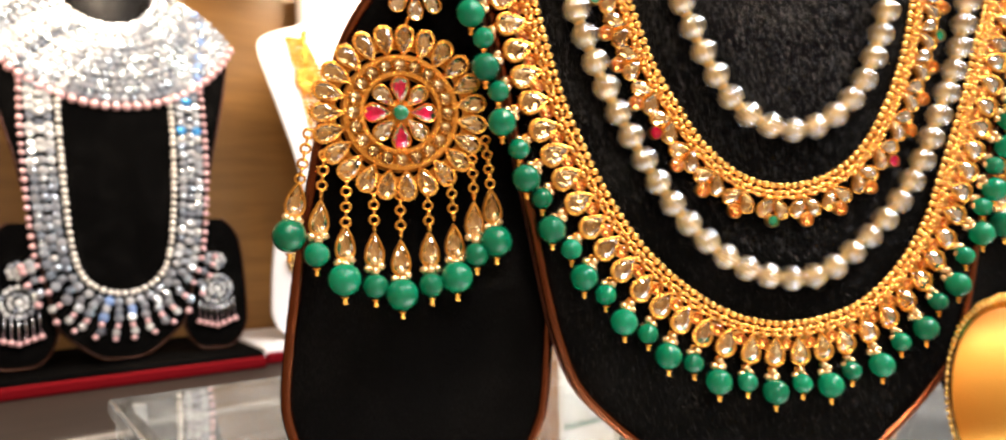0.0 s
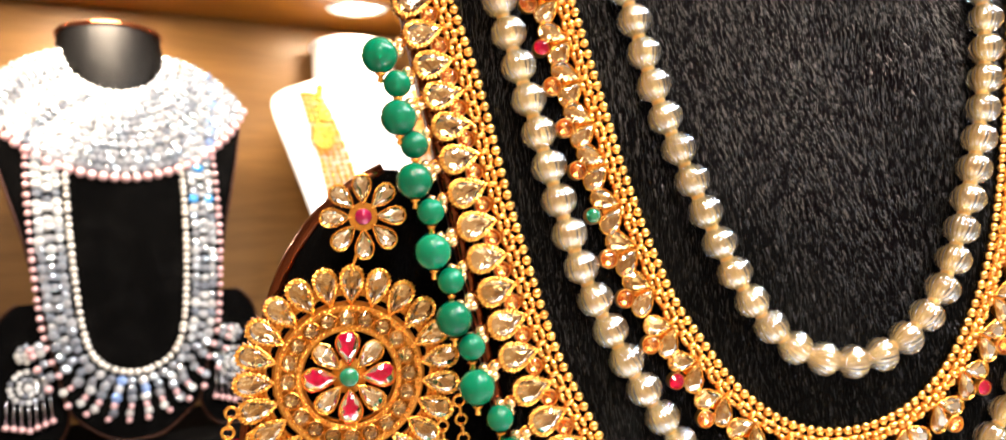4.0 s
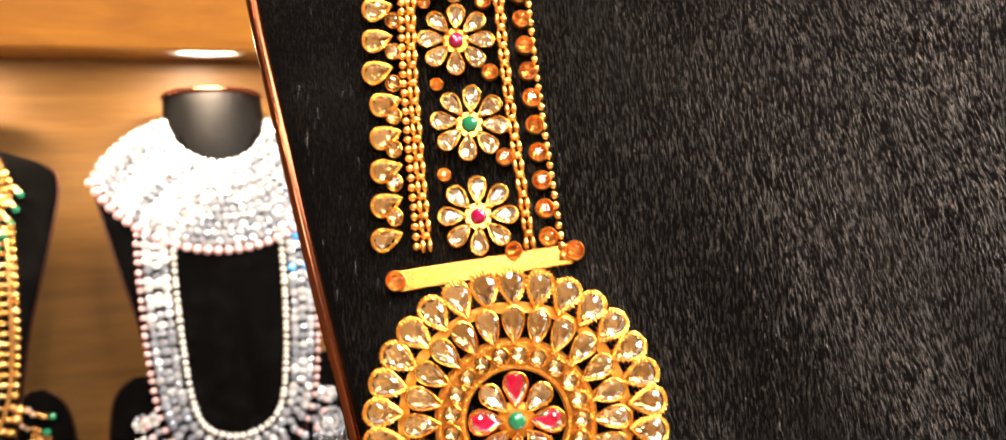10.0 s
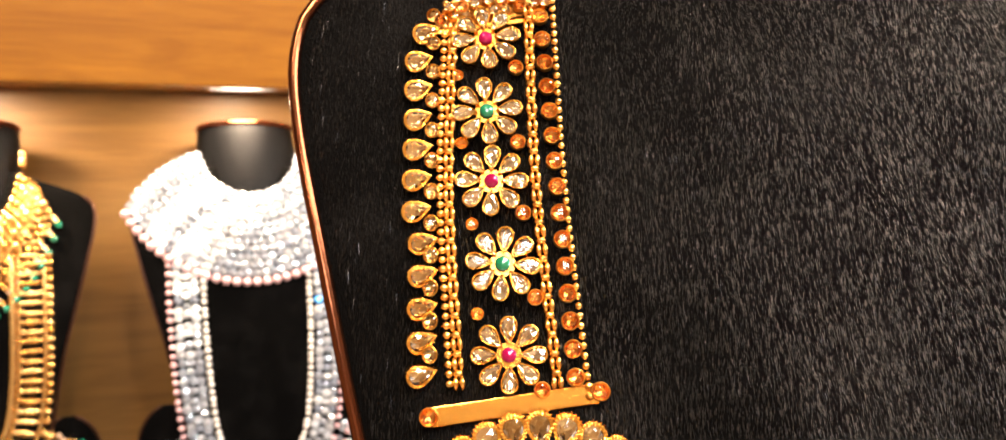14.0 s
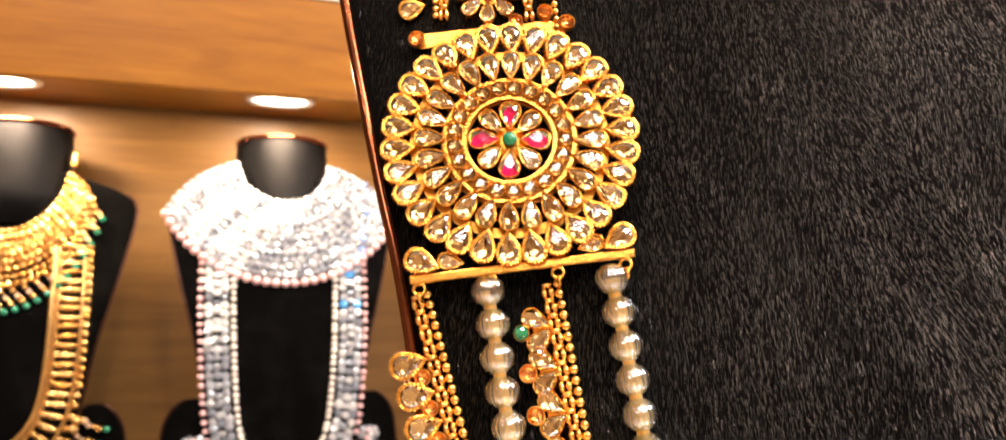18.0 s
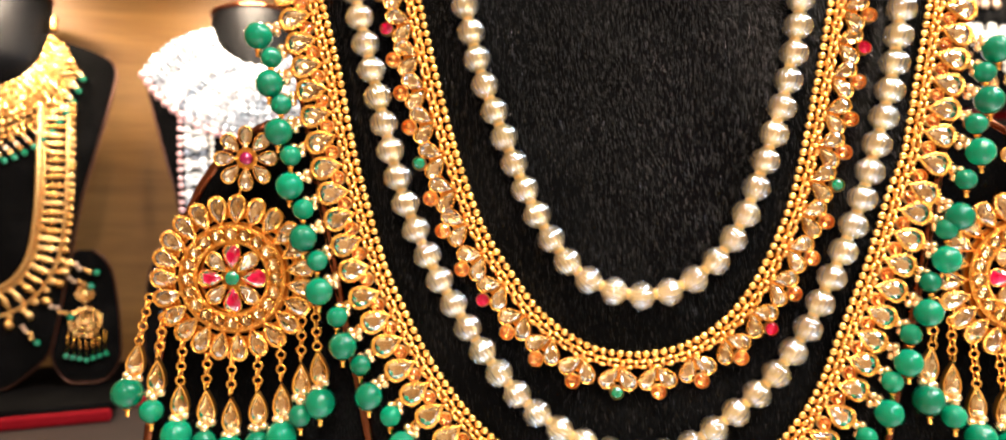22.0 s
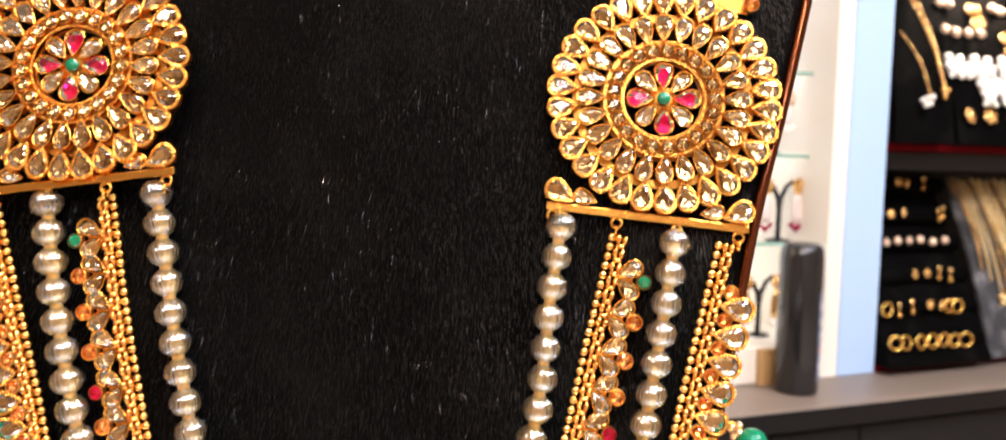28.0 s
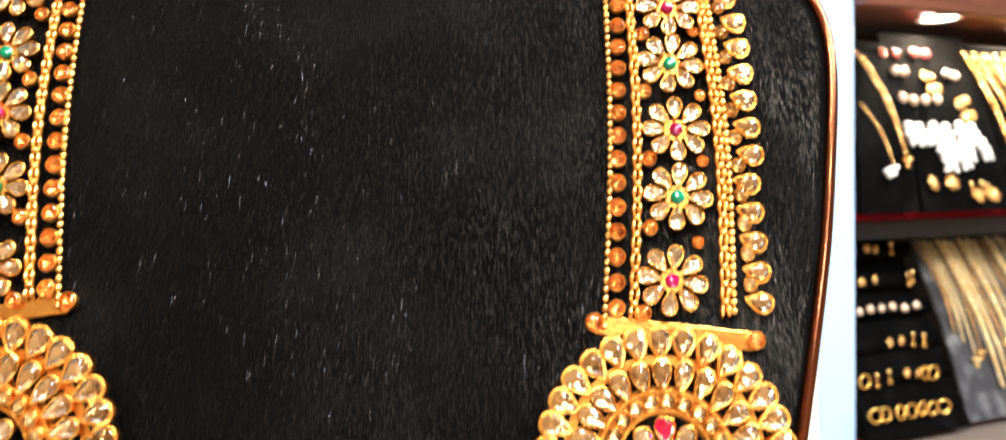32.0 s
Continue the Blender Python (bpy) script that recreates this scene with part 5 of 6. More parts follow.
def stand(x, y, z, yaw=0.0, s=0.94):
    return WALL @ pose(x, y, z, 0, 0, yaw) @ Matrix.Scale(s, 4)


def display_tray(x0, x1, y0, y1, z, mat, label):
    t = empty("display_tray", WALL @ pose((x0 + x1) / 2, (y0 + y1) / 2, z), label, "tray", "trays under the busts")
    w, d = (x1 - x0) / 2, (y1 - y0) / 2
    part("pad", box_bm(-w, w, -d + 0.0085, d, 0, 0.018, 0.003), mat, t)
    part("red_edge", box_bm(-w, w, -d, -d + 0.008, 0, 0.0125, 0.003), RED_CLOTH, t, "red velvet front edge")


display_tray(-0.425, -0.125, -0.085, 0.15, 0.9455, BLACK_VELVET, "black velvet tray with red front edge under a bust")
display_tray(-0.12, 0.17, -0.035, 0.15, 0.9455, BLACK_VELVET, "black velvet tray with red front edge under a bust")
display_tray(0.175, 0.49, -0.02, 0.15, 0.9455, WHITE_VELVET, "white padded tray with red front edge under a bust")
BASE_Z = 0.9638
silver_m, gold_m, white_m = stand(0.0305, 0.012, BASE_Z), stand(-0.257, 0.012, BASE_Z), stand(0.335, 0.03, BASE_Z, 0.0, 0.97)
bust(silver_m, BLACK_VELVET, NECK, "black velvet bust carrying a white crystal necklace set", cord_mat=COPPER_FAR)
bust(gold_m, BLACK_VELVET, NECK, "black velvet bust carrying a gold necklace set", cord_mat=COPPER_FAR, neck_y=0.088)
bust(white_m, WHITE_VELVET, WHITE_VELVET, "white leatherette bust carrying gold strands", cord=False)
silver_set(silver_m, SPARK, PINK_PEARL, WHITE_PEARL, PINK_PEARL, "white crystal collar and long necklace edged with pink pearls", "white crystal earring with pink pearl drops")
gold_set(gold_m, "gold fringed collar and laddered long necklace with green drops")

# gold strands and a brooch on the white bust
strands = empty("necklace", white_m, "many-stranded gold bead necklace with a side brooch", "necklace")
for k in range(5):
    half = [(0.094 - 0.0062 * k, 0.395), (0.084 - 0.0085 * k, 0.32), (0.074 - 0.009 * k, 0.24), (0.06 - 0.008 * k, 0.16), (0.036 - 0.005 * k, 0.10 + 0.012 * k), (0.0, 0.076 + 0.014 * k)]
    row("bead_strand", u_poses(half, 0.0, 0.0074, 0.0037, 0.002), BALL_V, BALL_F, GOLD_DEEP, strands, "", True)
for s in (-1, 1):
    poses = [scaled(at(s * 0.078 + 0.011 * math.cos(a) * q, 0.335 + 0.014 * math.sin(a) * q, 0.003), 0.0046) for q, n in ((1, 12), (0.5, 6)) for a in [2 * math.pi * i / n for i in range(n)]]
    row("brooch", poses, GEM_V, GEM_F, GOLD_DEEP, strands, "oval gold brooch")
    row("brooch", [scaled(at(s * (0.075 - 0.006 * i / 5), 0.36 + 0.009 * i, 0.002), 0.005) for i in range(6)], GEM_V, GEM_F, GOLD_DEEP, strands)
    e = empty("earring", white_m @ pose(0.1035 * s, -0.001, 0.1) @ panel_face, "round gold flower earring on a white panel", "earring", "far earrings on panels")
    row("stone_ring", [scaled(pose(q * math.cos(a), q * math.sin(a), 0.001), 0.0046) for q, n in ((0.013, 10), (0.006, 6)) for a in [2 * math.pi * i / n for i in range(n)]], GEM_V, GEM_F, GOLD_ROWS, e)
    row("drop", [scaled(pose(0, -0.022, 0.002), 0.004)], BALL_V, BALL_F, RUBY, e, "dark red drop", True)

# ---- upper wood shelf: pads and a red box ----
UP = 1.5702
pad = empty("display_pad", WALL @ pose(0.06, 0.09, UP), "slanted black pad with a white crystal necklace", "display pad")
part("pad", box_bm(-0.11, 0.12, -0.05, 0.06, 0, 0.012, 0.003), BLACK_VELVET, pad)
part("backrest", box_bm(-0.11, 0.12, 0.03, 0.042, 0.0125, 0.26, 0.003), BLACK_VELVET, pad)
for k in range(4):
    poses = [scaled(Matrix.Translation((0.03 + (0.075 - 0.011 * k) * math.cos(a), 0.028, 0.1 + (0.085 - 0.011 * k) * math.sin(a))) @ Matrix.Rotation(math.pi / 2, 4, "X"), 0.0052) for a in [math.pi * (1 + i / 22) for i in range(23)]]
    row("crystal_row", poses, GEM_V, GEM_F, SPARK, pad, "white crystals")
row("pearl_row", [scaled(pose(0.03 + 0.086 * math.cos(a), 0.026, 0.1 + 0.092 * math.sin(a)), 0.0042) for a in [math.pi * (1 + i / 24) for i in range(25)]], BALL_V, BALL_F, PINK_PEARL, pad, "pink pearls", True)
red_box = empty("jewellery_box", WALL @ pose(-0.1, 0.08, UP), "red velvet jewellery box with black lid rim", "box")
part("body", box_bm(-0.035, 0.035, -0.03, 0.05, 0, 0.06, 0.004), RED_CLOTH, red_box)
part("lid", box_bm(-0.037, 0.037, -0.032, 0.052, 0.0605, 0.085, 0.004), RED_CLOTH, red_box)
pad2 = empty("display_pad", WALL @ pose(-0.27, 0.09, UP), "slanted black pad with silver jewellery", "display pad")
part("pad", box_bm(-0.12, 0.11, -0.05, 0.06, 0, 0.012, 0.003), BLACK_VELVET, pad2)
part("backrest", box_bm(-0.12, 0.11, 0.03, 0.042, 0.0125, 0.22, 0.003), BLACK_VELVET, pad2)
row("crystal_row", [scaled(Matrix.Translation((0.07 * math.cos(a), 0.028, 0.09 + 0.07 * math.sin(a))) @ Matrix.Rotation(math.pi / 2, 4, "X"), 0.006) for a in [math.pi * (1 + i / 18) for i in range(19)]], GEM_V, GEM_F, SPARK, pad2, "white crystals")

# ---- niche: earrings on forked stands, and a black bottle ----
FORK = [(0.0, 0.0, 0.0), (0.0, 0.0, 0.046), (0.003, 0.0, 0.064), (0.012, 0.0, 0.082), (0.024, 0.0, 0.091), (0.034, 0.0, 0.086)]


def earring_stand(x, y, z, arms, stone, body, tip, label, drop):
    """A black forked stand with an earring hung from each arm."""
    st = empty("earring_stand", WALL @ pose(x, y, z), "black forked stand on a glass shelf", "stand", "earring stands")
    v, f = lathe([(0.019, 0), (0.019, 0.002), (0.004, 0.006)], 18)
    piece("foot", mesh("foot", v, f, [BLACK_PLASTIC], smooth=False), Matrix(), st)
    for s in arms:
        v, f = tube([(a * s, b, c + 0.004) for a, b, c in FORK], 0.0042, 8)
        piece("fork", mesh("fork", v, f, [BLACK_PLASTIC], smooth=True), Matrix(), st)
    for s in arms:
        e = empty("earring", WALL @ pose(x + 0.03 * s, y - 0.006, z + 0.084), label, "earring", "earrings on forked stands")
        heads = [scaled(Matrix.Translation((0.0075 * math.cos(a), 0, 0.004 + 0.009 * math.sin(a))) @ Matrix.Rotation(math.pi / 2, 4, "X"), 0.0046) for a in [math.pi * i / 4 for i in range(8)]]
        row("stud", heads + [scaled(Matrix.Translation((0, -0.002, 0.004)) @ Matrix.Rotation(math.pi / 2, 4, "X"), 0.0065)], GEM_V, GEM_F, stone, e)
        v, f = lathe([(0.0035, -0.006), (0.0085, -0.008 - drop * 0.25), (0.0105, -0.006 - drop * 0.8), (0.0085, -0.006 - drop)], 14)
        piece("drop", mesh("drop", [(a, b * 0.5, c) for a, b, c in v], f, [body], smooth=True), Matrix(), e)
        row("tip", [scaled(pose(-0.01 + 0.005 * i, 0, -0.010 - drop - 0.004 * (2 - abs(i - 2))), 0.0042) for i in range(5)], BALL_V, BALL_F, tip, e, "", True)


CHAIN_GOLD = by_island(material("pale_gold_chain", (1.0, 0.8, 0.42), 0.3, 0.85), (0.8, 0.55, 0.2), (1.0, 0.88, 0.55))
PALE_ENAMEL = material("pale_rose_enamel", (0.72, 0.62, 0.58), 0.3, 0.1, Coat_Weight=0.4)
bumped(PALE_ENAMEL, 400, 0.3)
earring_stand(0.858, 0.075, 1.4245, (1,), BEIGE_ROWS, BEIGE_ROWS, BEIGE_ROWS, "beige rose-gold drop earring on a forked stand", 0.05)
earring_stand(0.873, 0.075, 1.2945, (-1, 1), BEIGE_ROWS, PALE_ENAMEL, WHITE_PEARL, "pale silver crystal drop earring on a forked stand", 0.03)
earring_stand(0.899, 0.075, 1.1545, (-1, 1), GOLD_ROWS, PALE_ENAMEL, RUBY, "white and gold earring with dark red tips", 0.048)
earring_stand(0.868, 0.075, 1.0005, (-1, 1), GOLD_ROWS, GOLD_ROWS, WHITE_PEARL, "long gold drop earring on a black forked stand", 0.05)

bottle = empty("spray_bottle", WALL @ pose(0.847, -0.045, 0.9455), "glossy black bottle with a grey printed label", "bottle")
v, f = lathe([(0.029, 0.0), (0.031, 0.003), (0.031, 0.2), (0.029, 0.212), (0.024, 0.2185), (0.021, 0.2195)], 32)
piece("body", mesh("body", v, f, [BLACK_PLASTIC], smooth=True), Matrix(), bottle)


def label_patch(a0, a1, z0, z1, mat, name="label_bar"):
    v = [(0.0313 * math.cos(a), 0.0313 * math.sin(a), z) for z in (z0, z1) for a in [math.radians(a0 + (a1 - a0) * i / 8) for i in range(9)]]
    f = [(i, i + 1, i + 10, i + 9) for i in range(8)]
    piece(name, mesh(name, v, f, [mat], smooth=True), Matrix(), bottle)


label_patch(-70, -15, 0.02, 0.15, LABEL_GREY, "label")
for z0, z1, a1, mat in ((0.124, 0.134, -25, WHITE_LAMINATE), (0.104, 0.112, -35, WHITE_LAMINATE), (0.085, 0.09, -30, WHITE_LAMINATE), (0.062, 0.07, -28, LABEL_ORANGE), (0.04, 0.046, -32, WHITE_LAMINATE)):
    v = [(0.0316 * math.cos(a), 0.0316 * math.sin(a), z) for z in (z0, z1) for a in [math.radians(-64 + (a1 + 64) * i / 6) for i in range(7)]]
    piece("label_bar", mesh("label_bar", v, [(i, i + 1, i + 8, i + 7) for i in range(6)], [mat], smooth=True), Matrix(), bottle)

# ---- right cabinet: ring tray ----
ring_tray = empty("ring_tray", WALL @ pose(1.2, 0.1, 0.9586), "stepped black velvet tray holding rows of gold earrings", "tray")
RT = pose(-1.2, -0.1, -0.9586)
ROWS_LOW = [(0.084, 1.250), (0.063, 1.199), (0.043, 1.1525), (0.022, 1.100), (0.001, 1.050), (-0.019, 0.997)]
v = [(x, y, z) for x in (1.042, 1.262) for y, z in ((-0.03, 0.9586), (0.165, 0.9586), (0.165, 1.258), (0.12, 1.258))]
piece("wedge", mesh("wedge", v, [(0, 1, 2, 3), (7, 6, 5, 4), (0, 4, 5, 1), (1, 5, 6, 2), (2, 6, 7, 3), (3, 7, 4, 0)], [BLACK_VELVET]), RT, ring_tray)
for b, z in ROWS_LOW:
    v, f = tube([(1.044, b + 0.016, z - 0.006), (1.15, b + 0.016, z - 0.006), (1.26, b + 0.016, z - 0.006)], 0.0145, 14)
    piece("roll", mesh("roll", v, f, [BLACK_VELVET], smooth=True), RT, ring_tray, "black velvet roll")
HOOP_GOLD = material("yellow_hoop_gold", (1.0, 0.62, 0.16), 0.2, 1.0)
hv, hf = tube([(0.0108 * math.cos(a), 0, 0.0108 * math.sin(a)) for a in [2 * math.pi * i / 24 for i in range(24)]], 0.0026, 8, True)
HOOP = mesh("hoop", hv, hf, [HOOP_GOLD], smooth=True)


def cluster(name, spots, mat):
    """A small earring head of a few round stones: x across, z up, facing -y."""
    return compose(name, [(mesh(name, [(x * r + a, y * r * 0.7, z * r + c) for x, y, z in BALL_V], BALL_F, [mat]), Matrix()) for a, c, r in spots], True)


STUD = cluster("stud", [(0, 0, 0.0052)] + [(0.0062 * math.cos(a), 0.0062 * math.sin(a), 0.0032) for a in [math.pi * i / 3 for i in range(6)]], GOLD_ROWS)
PINKSTUD = cluster("stud", [(0, 0, 0.0072), (0, 0.0062, 0.0026)], BEIGE_ROWS)
WHITESTUD = cluster("stud", [(0, 0.0075, 0.0058), (0, -0.0055, 0.0072), (-0.0062, 0.0005, 0.0038), (0.0062, 0.0005, 0.0038), (-0.006, -0.011, 0.0032), (0.006, -0.011, 0.0032)], WHITE_PEARL)
COPPER_STONE = material("coppery_red_stone", (0.55, 0.16, 0.1), 0.25, 0.5, Coat_Weight=0.5)
varied(COPPER_STONE, (0.6, 0.22, 0.12), (0.5, 0.06, 0.06))
COPPERSTUD = cluster("stud", [(0, 0, 0.0062)] + [(0.0052 * math.cos(a), 0.0052 * math.sin(a), 0.003) for a in [math.pi * i / 4 for i in range(8)]], COPPER_STONE)
DROPSTUD = cluster("stud", [(0, 0.007, 0.0045), (0, -0.001, 0.003), (0, -0.01, 0.0052)], GOLD_ROWS)
LOW_ITEMS = [(0, STUD, (1.151, 1.17)), (0, DROPSTUD, (1.206,)), (1, STUD, (1.116, 1.145)), (1, DROPSTUD, (1.222, 1.232)), (2, PINKSTUD, (1.066, 1.09, 1.114, 1.139, 1.163, 1.191, 1.218)),
             (3, STUD, (1.134, 1.16)), (3, DROPSTUD, (1.186, 1.211)), (4, HOOP, (1.056,)), (4, DROPSTUD, (1.082, 1.109)), (4, STUD, (1.148, 1.172)), (4, HOOP, (1.188, 1.206)), (5, HOOP, (1.058, 1.078, 1.11, 1.134, 1.158, 1.181, 1.206))]
for k, me, xs in LOW_ITEMS:
    b, z = ROWS_LOW[k]
    for x in xs:
        ob = piece("gold_hoop" if me is HOOP else "stud_earring", me, WALL @ pose(x, b - 0.004, z + random.uniform(-0.003, 0.003), random.uniform(-12, 4), 0, random.uniform(-25, 25)))
        tagged(ob, {HOOP: "gold hoop earring on a black velvet roll", STUD: "round gold flower stud on a black velvet roll", PINKSTUD: "small rose stone stud on a black velvet roll", DROPSTUD: "short gold drop earring on a black velvet roll"}[me], "earring", "earrings on the stepped tray")

# ---- right cabinet: grey board with chains ----
def slant_board(name, x0, x1, y0, z0, y1, z1, mat, label, shear=0.0):
    bd = empty(name, WALL @ pose((x0 + x1) / 2, y0, z0), label, "display board", "slanted boards in the cabinet")
    w = (x1 - x0) / 2
    n = 8
    verts, faces = [], []
    for t in (0.0, 0.006):
        for i in range(n + 1):
            s = i / n
            bow = 0.02 * math.sin(math.pi * s) * -0.6
            for x in (-w, w):
                verts.append((x + shear * s, (y1 - y0) * s + bow + t, (z1 - z0) * s))
    k = (n + 1) * 2
    for i in range(n):
        a = i * 2
        faces += [(a, a + 1, a + 3, a + 2), (k + a, k + a + 2, k + a + 3, k + a + 1), (a, a + 2, k + a + 2, k + a), (a + 1, k + a + 1, k + a + 3, a + 3)]
    faces += [(0, k, k + 1, 1), (2 * n, 2 * n + 1, k + 2 * n + 1, k + 2 * n)]
    piece("panel", mesh("panel", verts, faces, [mat], smooth=False), Matrix(), bd)
    part("strut", box_bm(-0.02, 0.02, (y1 - y0) + 0.007, (y1 - y0) + 0.02, 0.0, (z1 - z0) * 0.8, 0.002), mat, bd)
    return bd


def hung_chain(x, y0, z0, y1, z1, dx, r, mat, label, pendant=True, wide=0.010):
    ch = empty("gold_chain", WALL @ pose(x, y0, z0), label, "chain", "chains on slanted boards")
    pts = []
    for i in range(25):
        s = i / 24
        pts.append((-wide / 2 * (1 - s) + dx * s, (y1 - y0) * s - 0.012 * math.sin(math.pi * s) - 0.006, (z1 - z0) * s))
    back = [(wide / 2 * (1 - s) + dx * s, (y1 - y0) * s - 0.012 * math.sin(math.pi * s) - 0.006, (z1 - z0) * s) for s in [1 - i / 24 for i in range(1, 25)]]
    full = [Vector(p) for p in pts + back]
    poses = []
    for p, q in zip(full, full[1:]):
        n = max(1, round((q - p).length / (r * 2.0)))
        poses += [scaled(Matrix.Translation(p.lerp(q, i / n)), r) for i in range(n)]
    row("links", poses, BALL_V, BALL_F, mat, ch, "", True)
    if pendant:
        row("pendant", [scaled(pose(dx + a, (y1 - y0) - 0.008, (z1 - z0) - 0.008 + c), 0.005) for a, c in ((0, 0), (-0.006, 0.004), (0.006, 0.004), (0, -0.007))], BALL_V, BALL_F, mat, ch, "", True)


slant_board("chain_board", 1.27, 1.62, -0.02, 0.9586, 0.125, 1.265, GREY_VELVET, "grey velvet slanted board draped with gold chains", 0.03)
for i, (x, zb) in enumerate(((1.292, 1.10), (1.305, 1.085), (1.318, 1.06), (1.336, 1.07), (1.352, 1.01), (1.37, 0.995), (1.388, 0.99), (1.408, 1.0), (1.43, 0.985), (1.455, 1.0), (1.48, 0.99), (1.51, 0.995), (1.54, 0.99))):
    s = (1.256 - zb) / 0.3
    hung_chain(x, 0.108, 1.256, 0.108 - 0.14 * s, zb, 0.012 * s, 0.0019 if i < 4 else (0.0026, 0.0034, 0.003)[i % 3], CHAIN_GOLD if i % 3 else GOLD_ROWS, "thin gold chain with a small pendant" if i < 4 else "rope-like gold chain draped over a grey board", i in (2, 3), 0.012)
slant_board("chain_board", 1.045, 1.165, -0.012, 1.3158, 0.09, 1.61, BLACK_VELVET, "black velvet slanted board with long gold earrings", 0.04)
hung_chain(1.128, 0.082, 1.585, 0.002, 1.405, 0.018, 0.0040, GOLD_ROWS, "long gold link earring on a black board", True, 0.012)
hung_chain(1.094, 0.06, 1.51, -0.008, 1.393, 0.012, 0.0024, GOLD_ROWS, "slim gold chain earring with white drops", False, 0.004)
row_w = empty("earring_drop", WALL @ pose(1.1, -0.016, 1.384), "cluster of white pearl drops on a gold chain", "earring")
row("pearls", [scaled(pose(a, 0, c), 0.005) for a, c in ((-0.01, -0.002), (0.0, 0.002), (0.01, 0.004), (-0.003, -0.009), (0.006, -0.006))], BALL_V, BALL_F, WHITE_PEARL, row_w, "", True)
slant_board("chain_board", 1.385, 1.68, -0.01, 1.3158, 0.1, 1.62, BLACK_VELVET, "black velvet slanted board hung with heavy gold chains", 0.03)
for i in range(8):
    hung_chain(1.4 + 0.027 * i, 0.094, 1.60, 0.002, 1.35 + 0.02 * (i % 3), 0.024, 0.0046, GOLD_ROWS, "heavy bright gold chain on a black board", False, 0.012)

# earring board between them
slant_board("earring_board", 1.172, 1.378, -0.015, 1.3158, 0.105, 1.63, BLACK_VELVET, "black velvet slanted board full of paired earrings", 0.03)
# height, kind, places along the board; the board leans back as it rises
UPPER_ITEMS = [(1.592, COPPERSTUD, (1.188, 1.218, 1.262, 1.29)), (1.553, PINKSTUD, (1.197, 1.217, 1.318, 1.338)), (1.547, STUD, (1.262, 1.276)), (1.524, STUD, (1.266, 1.281)), (1.505, PINKSTUD, (1.19, 1.215, 1.242, 1.27)),
               (1.503, STUD, (1.322, 1.336)), (1.479, STUD, (1.326, 1.342)), (1.447, WHITESTUD, (1.183, 1.206, 1.236, 1.265, 1.3, 1.33)), (1.42, WHITESTUD, (1.245, 1.27, 1.305, 1.345)), (1.402, WHITESTUD, (1.253, 1.286)),
               (1.36, STUD, (1.2, 1.244)), (1.352, DROPSTUD, (1.288, 1.314, 1.324)), (1.34, STUD, (1.3, 1.336))]
for z, me, xs in UPPER_ITEMS:
    b = -0.015 + 0.12 * (z - 1.3158) / 0.314 - 0.012 * math.sin(math.pi * (z - 1.3158) / 0.314)
    for x in xs:
        size = {STUD: 1.25 if z > 1.37 else 1.6, PINKSTUD: 1.25, WHITESTUD: 1.65, DROPSTUD: 1.2, COPPERSTUD: 1.35}[me]
        ob = piece("stud_earring", me, WALL @ (pose(x, b - 0.006, z + random.uniform(-0.003, 0.003), -20, random.uniform(-14, 14), random.uniform(-14, 14)) @ Matrix.Scale(size, 4)))
        tagged(ob, {STUD: "round gold flower stud earring", PINKSTUD: "rose-pink stone stud earring", COPPERSTUD: "round coppery red stone stud earring", WHITESTUD: "white crystal cluster drop earring", DROPSTUD: "short gold drop earring"}[me] + " on a black board", "earring", "earrings on the slanted board")

# ---- glass showcase under the main bust ----
case = empty("glass_showcase", WALL @ pose(0.165, -0.83, 0), "glass-topped counter showcase with pale grey lining", "showcase")
GC = pose(-0.165, 0.83, 0)
X0, X1, Y0, Y1 = -0.058, 0.392, -1.17, -0.49
part("carcass", box_bm(X0 + 0.012, X1 - 0.012, Y0 + 0.012, Y1 - 0.012, 0.0, 0.88), DARK_LAMINATE, case, "dark laminate base", GC)
part("lining", box_bm(X0 + 0.013, X1 - 0.013, Y0 + 0.013, Y1 - 0.013, 0.8805, 0.892, 0.001), LINING, case, "pale grey lining cloth", GC)
for a in (part("glass_top", box_bm(X0, X1, Y0, Y1, COUNTER - 0.0082, COUNTER - 0.0002, 0.0015), COUNTER_GLASS, case, "clear greenish glass top", GC),
          part("glass_side", box_bm(X0 + 0.002, X0 + 0.008, Y0 + 0.01, Y1 - 0.01, 0.881, COUNTER - 0.0085, 0.0008), GLASS, case, "", GC),
          part("glass_side", box_bm(X1 - 0.008, X1 - 0.002, Y0 + 0.01, Y1 - 0.01, 0.881, COUNTER - 0.0085, 0.0008), GLASS, case, "", GC),
          part("glass_side", box_bm(X0 + 0.009, X1 - 0.009, Y1 - 0.008, Y1 - 0.002, 0.881, COUNTER - 0.0085, 0.0008), GLASS, case, "", GC)):
    a.visible_shadow = False
for x, y in ((X0 + 0.012, Y1 - 0.013), (X1 - 0.012, Y1 - 0.013), (X0 + 0.012, Y0 + 0.013), (X1 - 0.012, Y0 + 0.013)):
    part("corner_post", box_bm(x - 0.003, x + 0.003, y - 0.003, y + 0.003, 0.8925, COUNTER - 0.0085, 0.001), ALUMINIUM, case, "", GC)


# ---- the wide gold bangle standing on the glass ----
bangle = empty("bangle", BUST @ pose(0.0612, -0.046, 0.0322, 0, 0, -10), "wide gold bangle with stone flowers and beaded edges", "bangle")
R, W = 0.0306, 0.0128
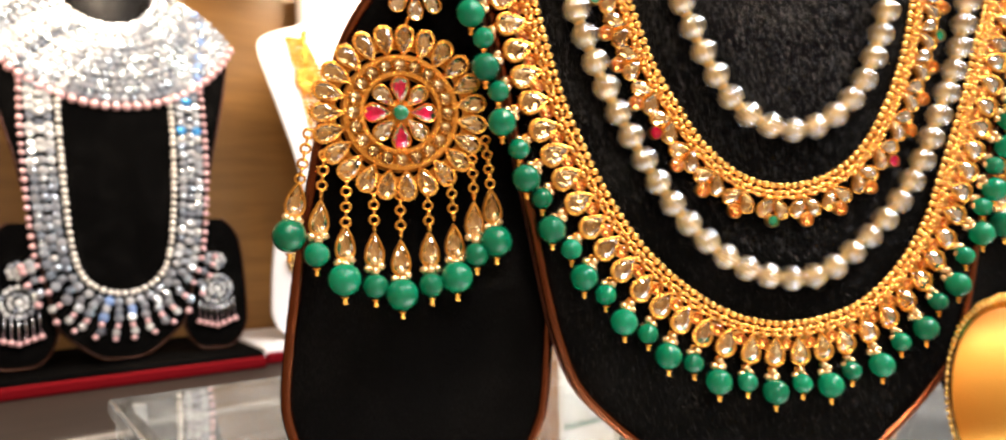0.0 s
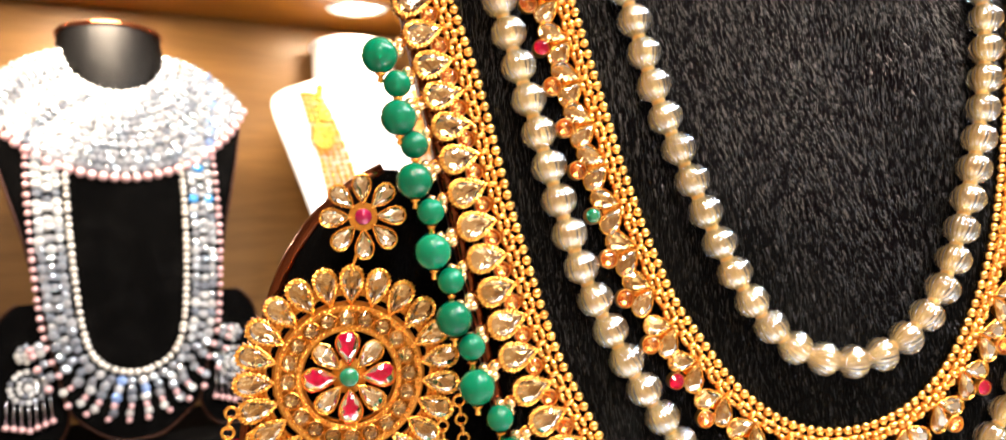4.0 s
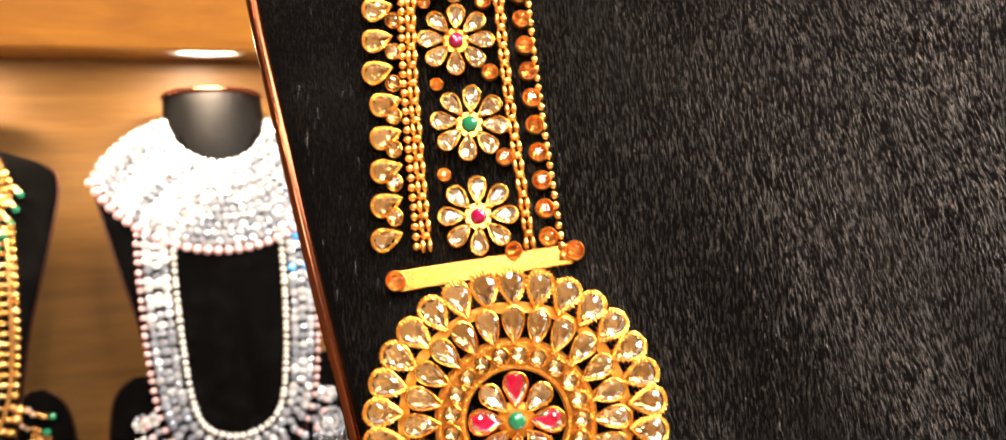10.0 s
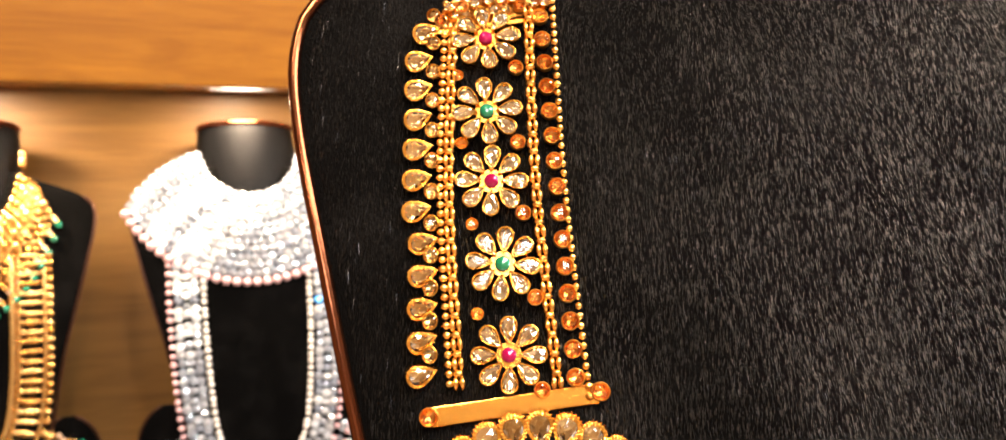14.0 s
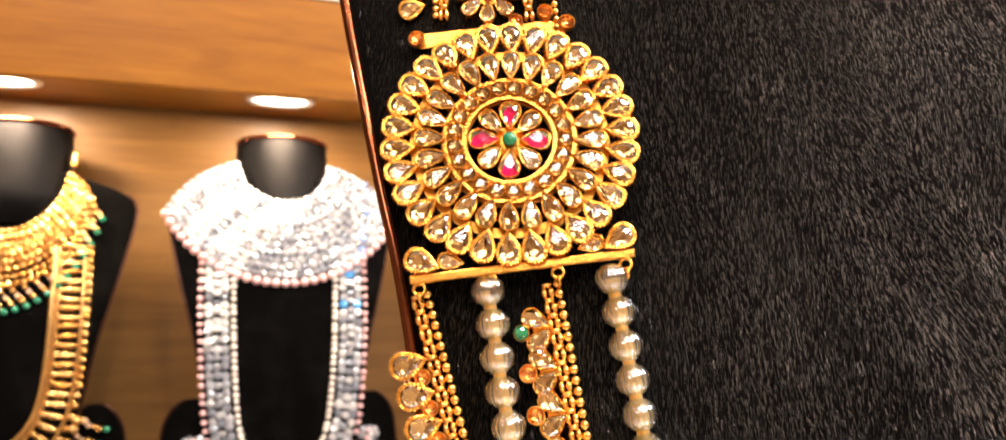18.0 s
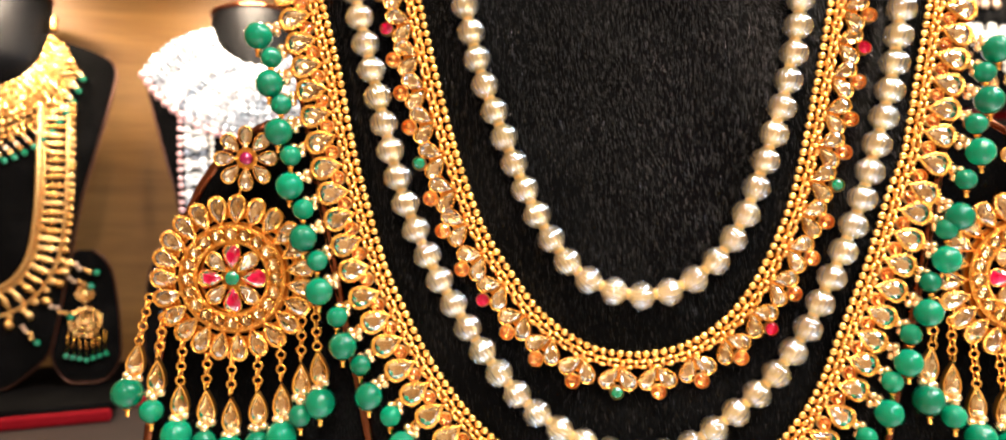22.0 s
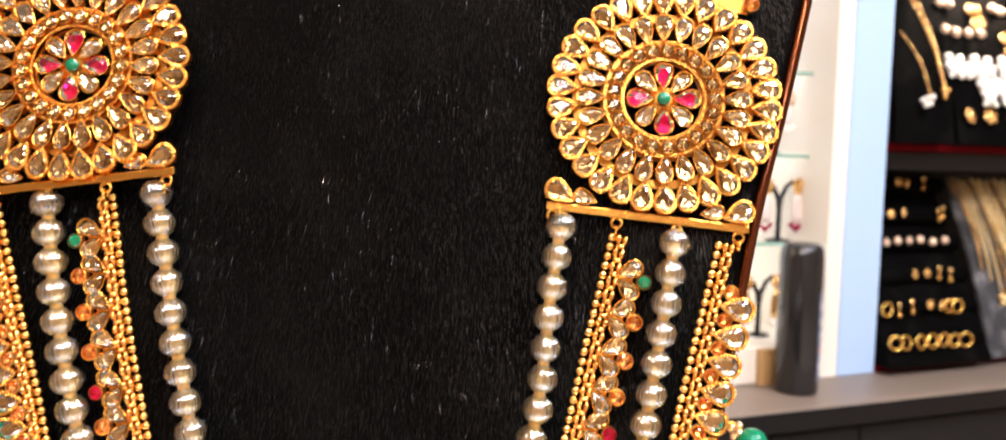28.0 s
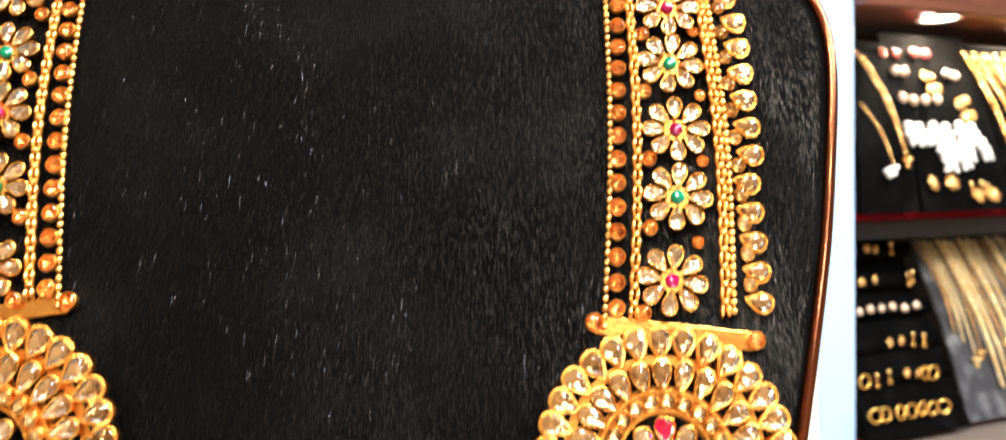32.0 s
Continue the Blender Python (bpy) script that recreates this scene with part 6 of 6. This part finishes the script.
prof = [(R - 0.0022, -W), (R - 0.0003, -W), (R, -W * 0.8), (R + 0.0004, 0), (R, W * 0.8), (R - 0.0003, W), (R - 0.0022, W), (R - 0.0022, -W)]
v, f = lathe(prof, 64)
piece("band", mesh("band", [(z, x, y) for x, y, z in v], f[:-2], [BRIGHT_GOLD], smooth=False), Matrix(), bangle, "pierced gold band")
v, f = lathe([(R - 0.0024, -W * 0.99), (R - 0.0024, W * 0.99)], 64)
piece("lining", mesh("lining", [(z, x, y) for x, y, z in v], f[:-2], [GOLD_DEEP], smooth=True), Matrix(), bangle, "deeper orange gold inner face")
for s in (-1, 1):
    for q, rad in ((0.97, 0.0011), (0.82, 0.0009)):
        n = int(2 * math.pi * R / (rad * 2.05))
        row("beaded_edge", [scaled(pose(s * W * q, (R + 0.0004) * math.cos(2 * math.pi * i / n), (R + 0.0004) * math.sin(2 * math.pi * i / n)), rad) for i in range(n)], BALL_V, BALL_F, BRIGHT_GOLD, bangle, "", True)


def round_pose(x, deg, off=0.0):
    a = math.radians(deg)
    return Matrix.Translation((x, -(R + off) * math.sin(a), (R + off) * math.cos(a))) @ Matrix.Rotation(a, 4, "X")


WHITE_PETAL = gem("petal", tear_poly(14, 0.0040, 0.0056), 0.0015, [BRIGHT_GOLD, WHITE_FOIL], 0, 0.88, crown=1.6)
LEAF_GOLD = gem("leaf", tear_poly(14, 0.0046, 0.0082), 0.0018, [BRIGHT_GOLD, BRIGHT_GOLD], 0, 0.8, crown=1.4)
FLOWER_BANGLE = flower_mesh("flower", [WHITE_PETAL] * 7, 0.0042, STONE_GREEN)
for i in range(9):
    a = 40 * i + 49
    piece("flower", FLOWER_BANGLE, round_pose(0, a, 0.0002), bangle, "white stone flower with green centre")
    row("beaded_ring", [scaled(round_pose(0.0078 * math.cos(q), a + math.degrees(0.0078 * math.sin(q) / R), 0.0006), 0.0007) for q in [2 * math.pi * j / 36 for j in range(36)]], BALL_V, BALL_F, GOLD, bangle, "", True)
    piece("round_stone", ROUND_RUBY, round_pose(0, a + 20, 0.0004), bangle, "ruby red stone")
    for s in (-1, 1):
        for da in (-14, 0, 14):
            piece("leaf", LEAF_GOLD, round_pose(s * 0.0085, a + da + 6 * s, 0.0003) @ Matrix.Rotation(s * 0.9 + (1.2 if da else 0), 4, "Z"), bangle)
        piece("leaf", LEAF_GOLD, round_pose(s * 0.004, a + 20, 0.0003) @ Matrix.Rotation(s * 1.57, 4, "Z"), bangle)

# price-tag string at the top of the strap
for s in (-1, 1):
    tag = empty("tag_string", BUST, "white knotted tag string at the necklace's top", "string")
    pts = [at(s * (0.0835 + 0.0017 * i), 1.4425 - H - 0.0006 * i + 0.0014 * math.sin(i * 1.1), 0.0024 + 0.0008 * (i % 2)).translation for i in range(11)]
    v, f = tube(pts, 0.0009, 6)
    piece("string", mesh("string", v, f, [STRING], smooth=True), Matrix(), tag)
    v, f = tube([at(s * (0.083 + 0.0016 * i), 1.4478 - H - (0.0075 if s > 0 else 0) + 0.0005 * math.sin(i), 0.003).translation for i in range(7)], 0.0011, 6)
    piece("knot", mesh("knot", v, f, [STRING], smooth=True), Matrix(), tag)
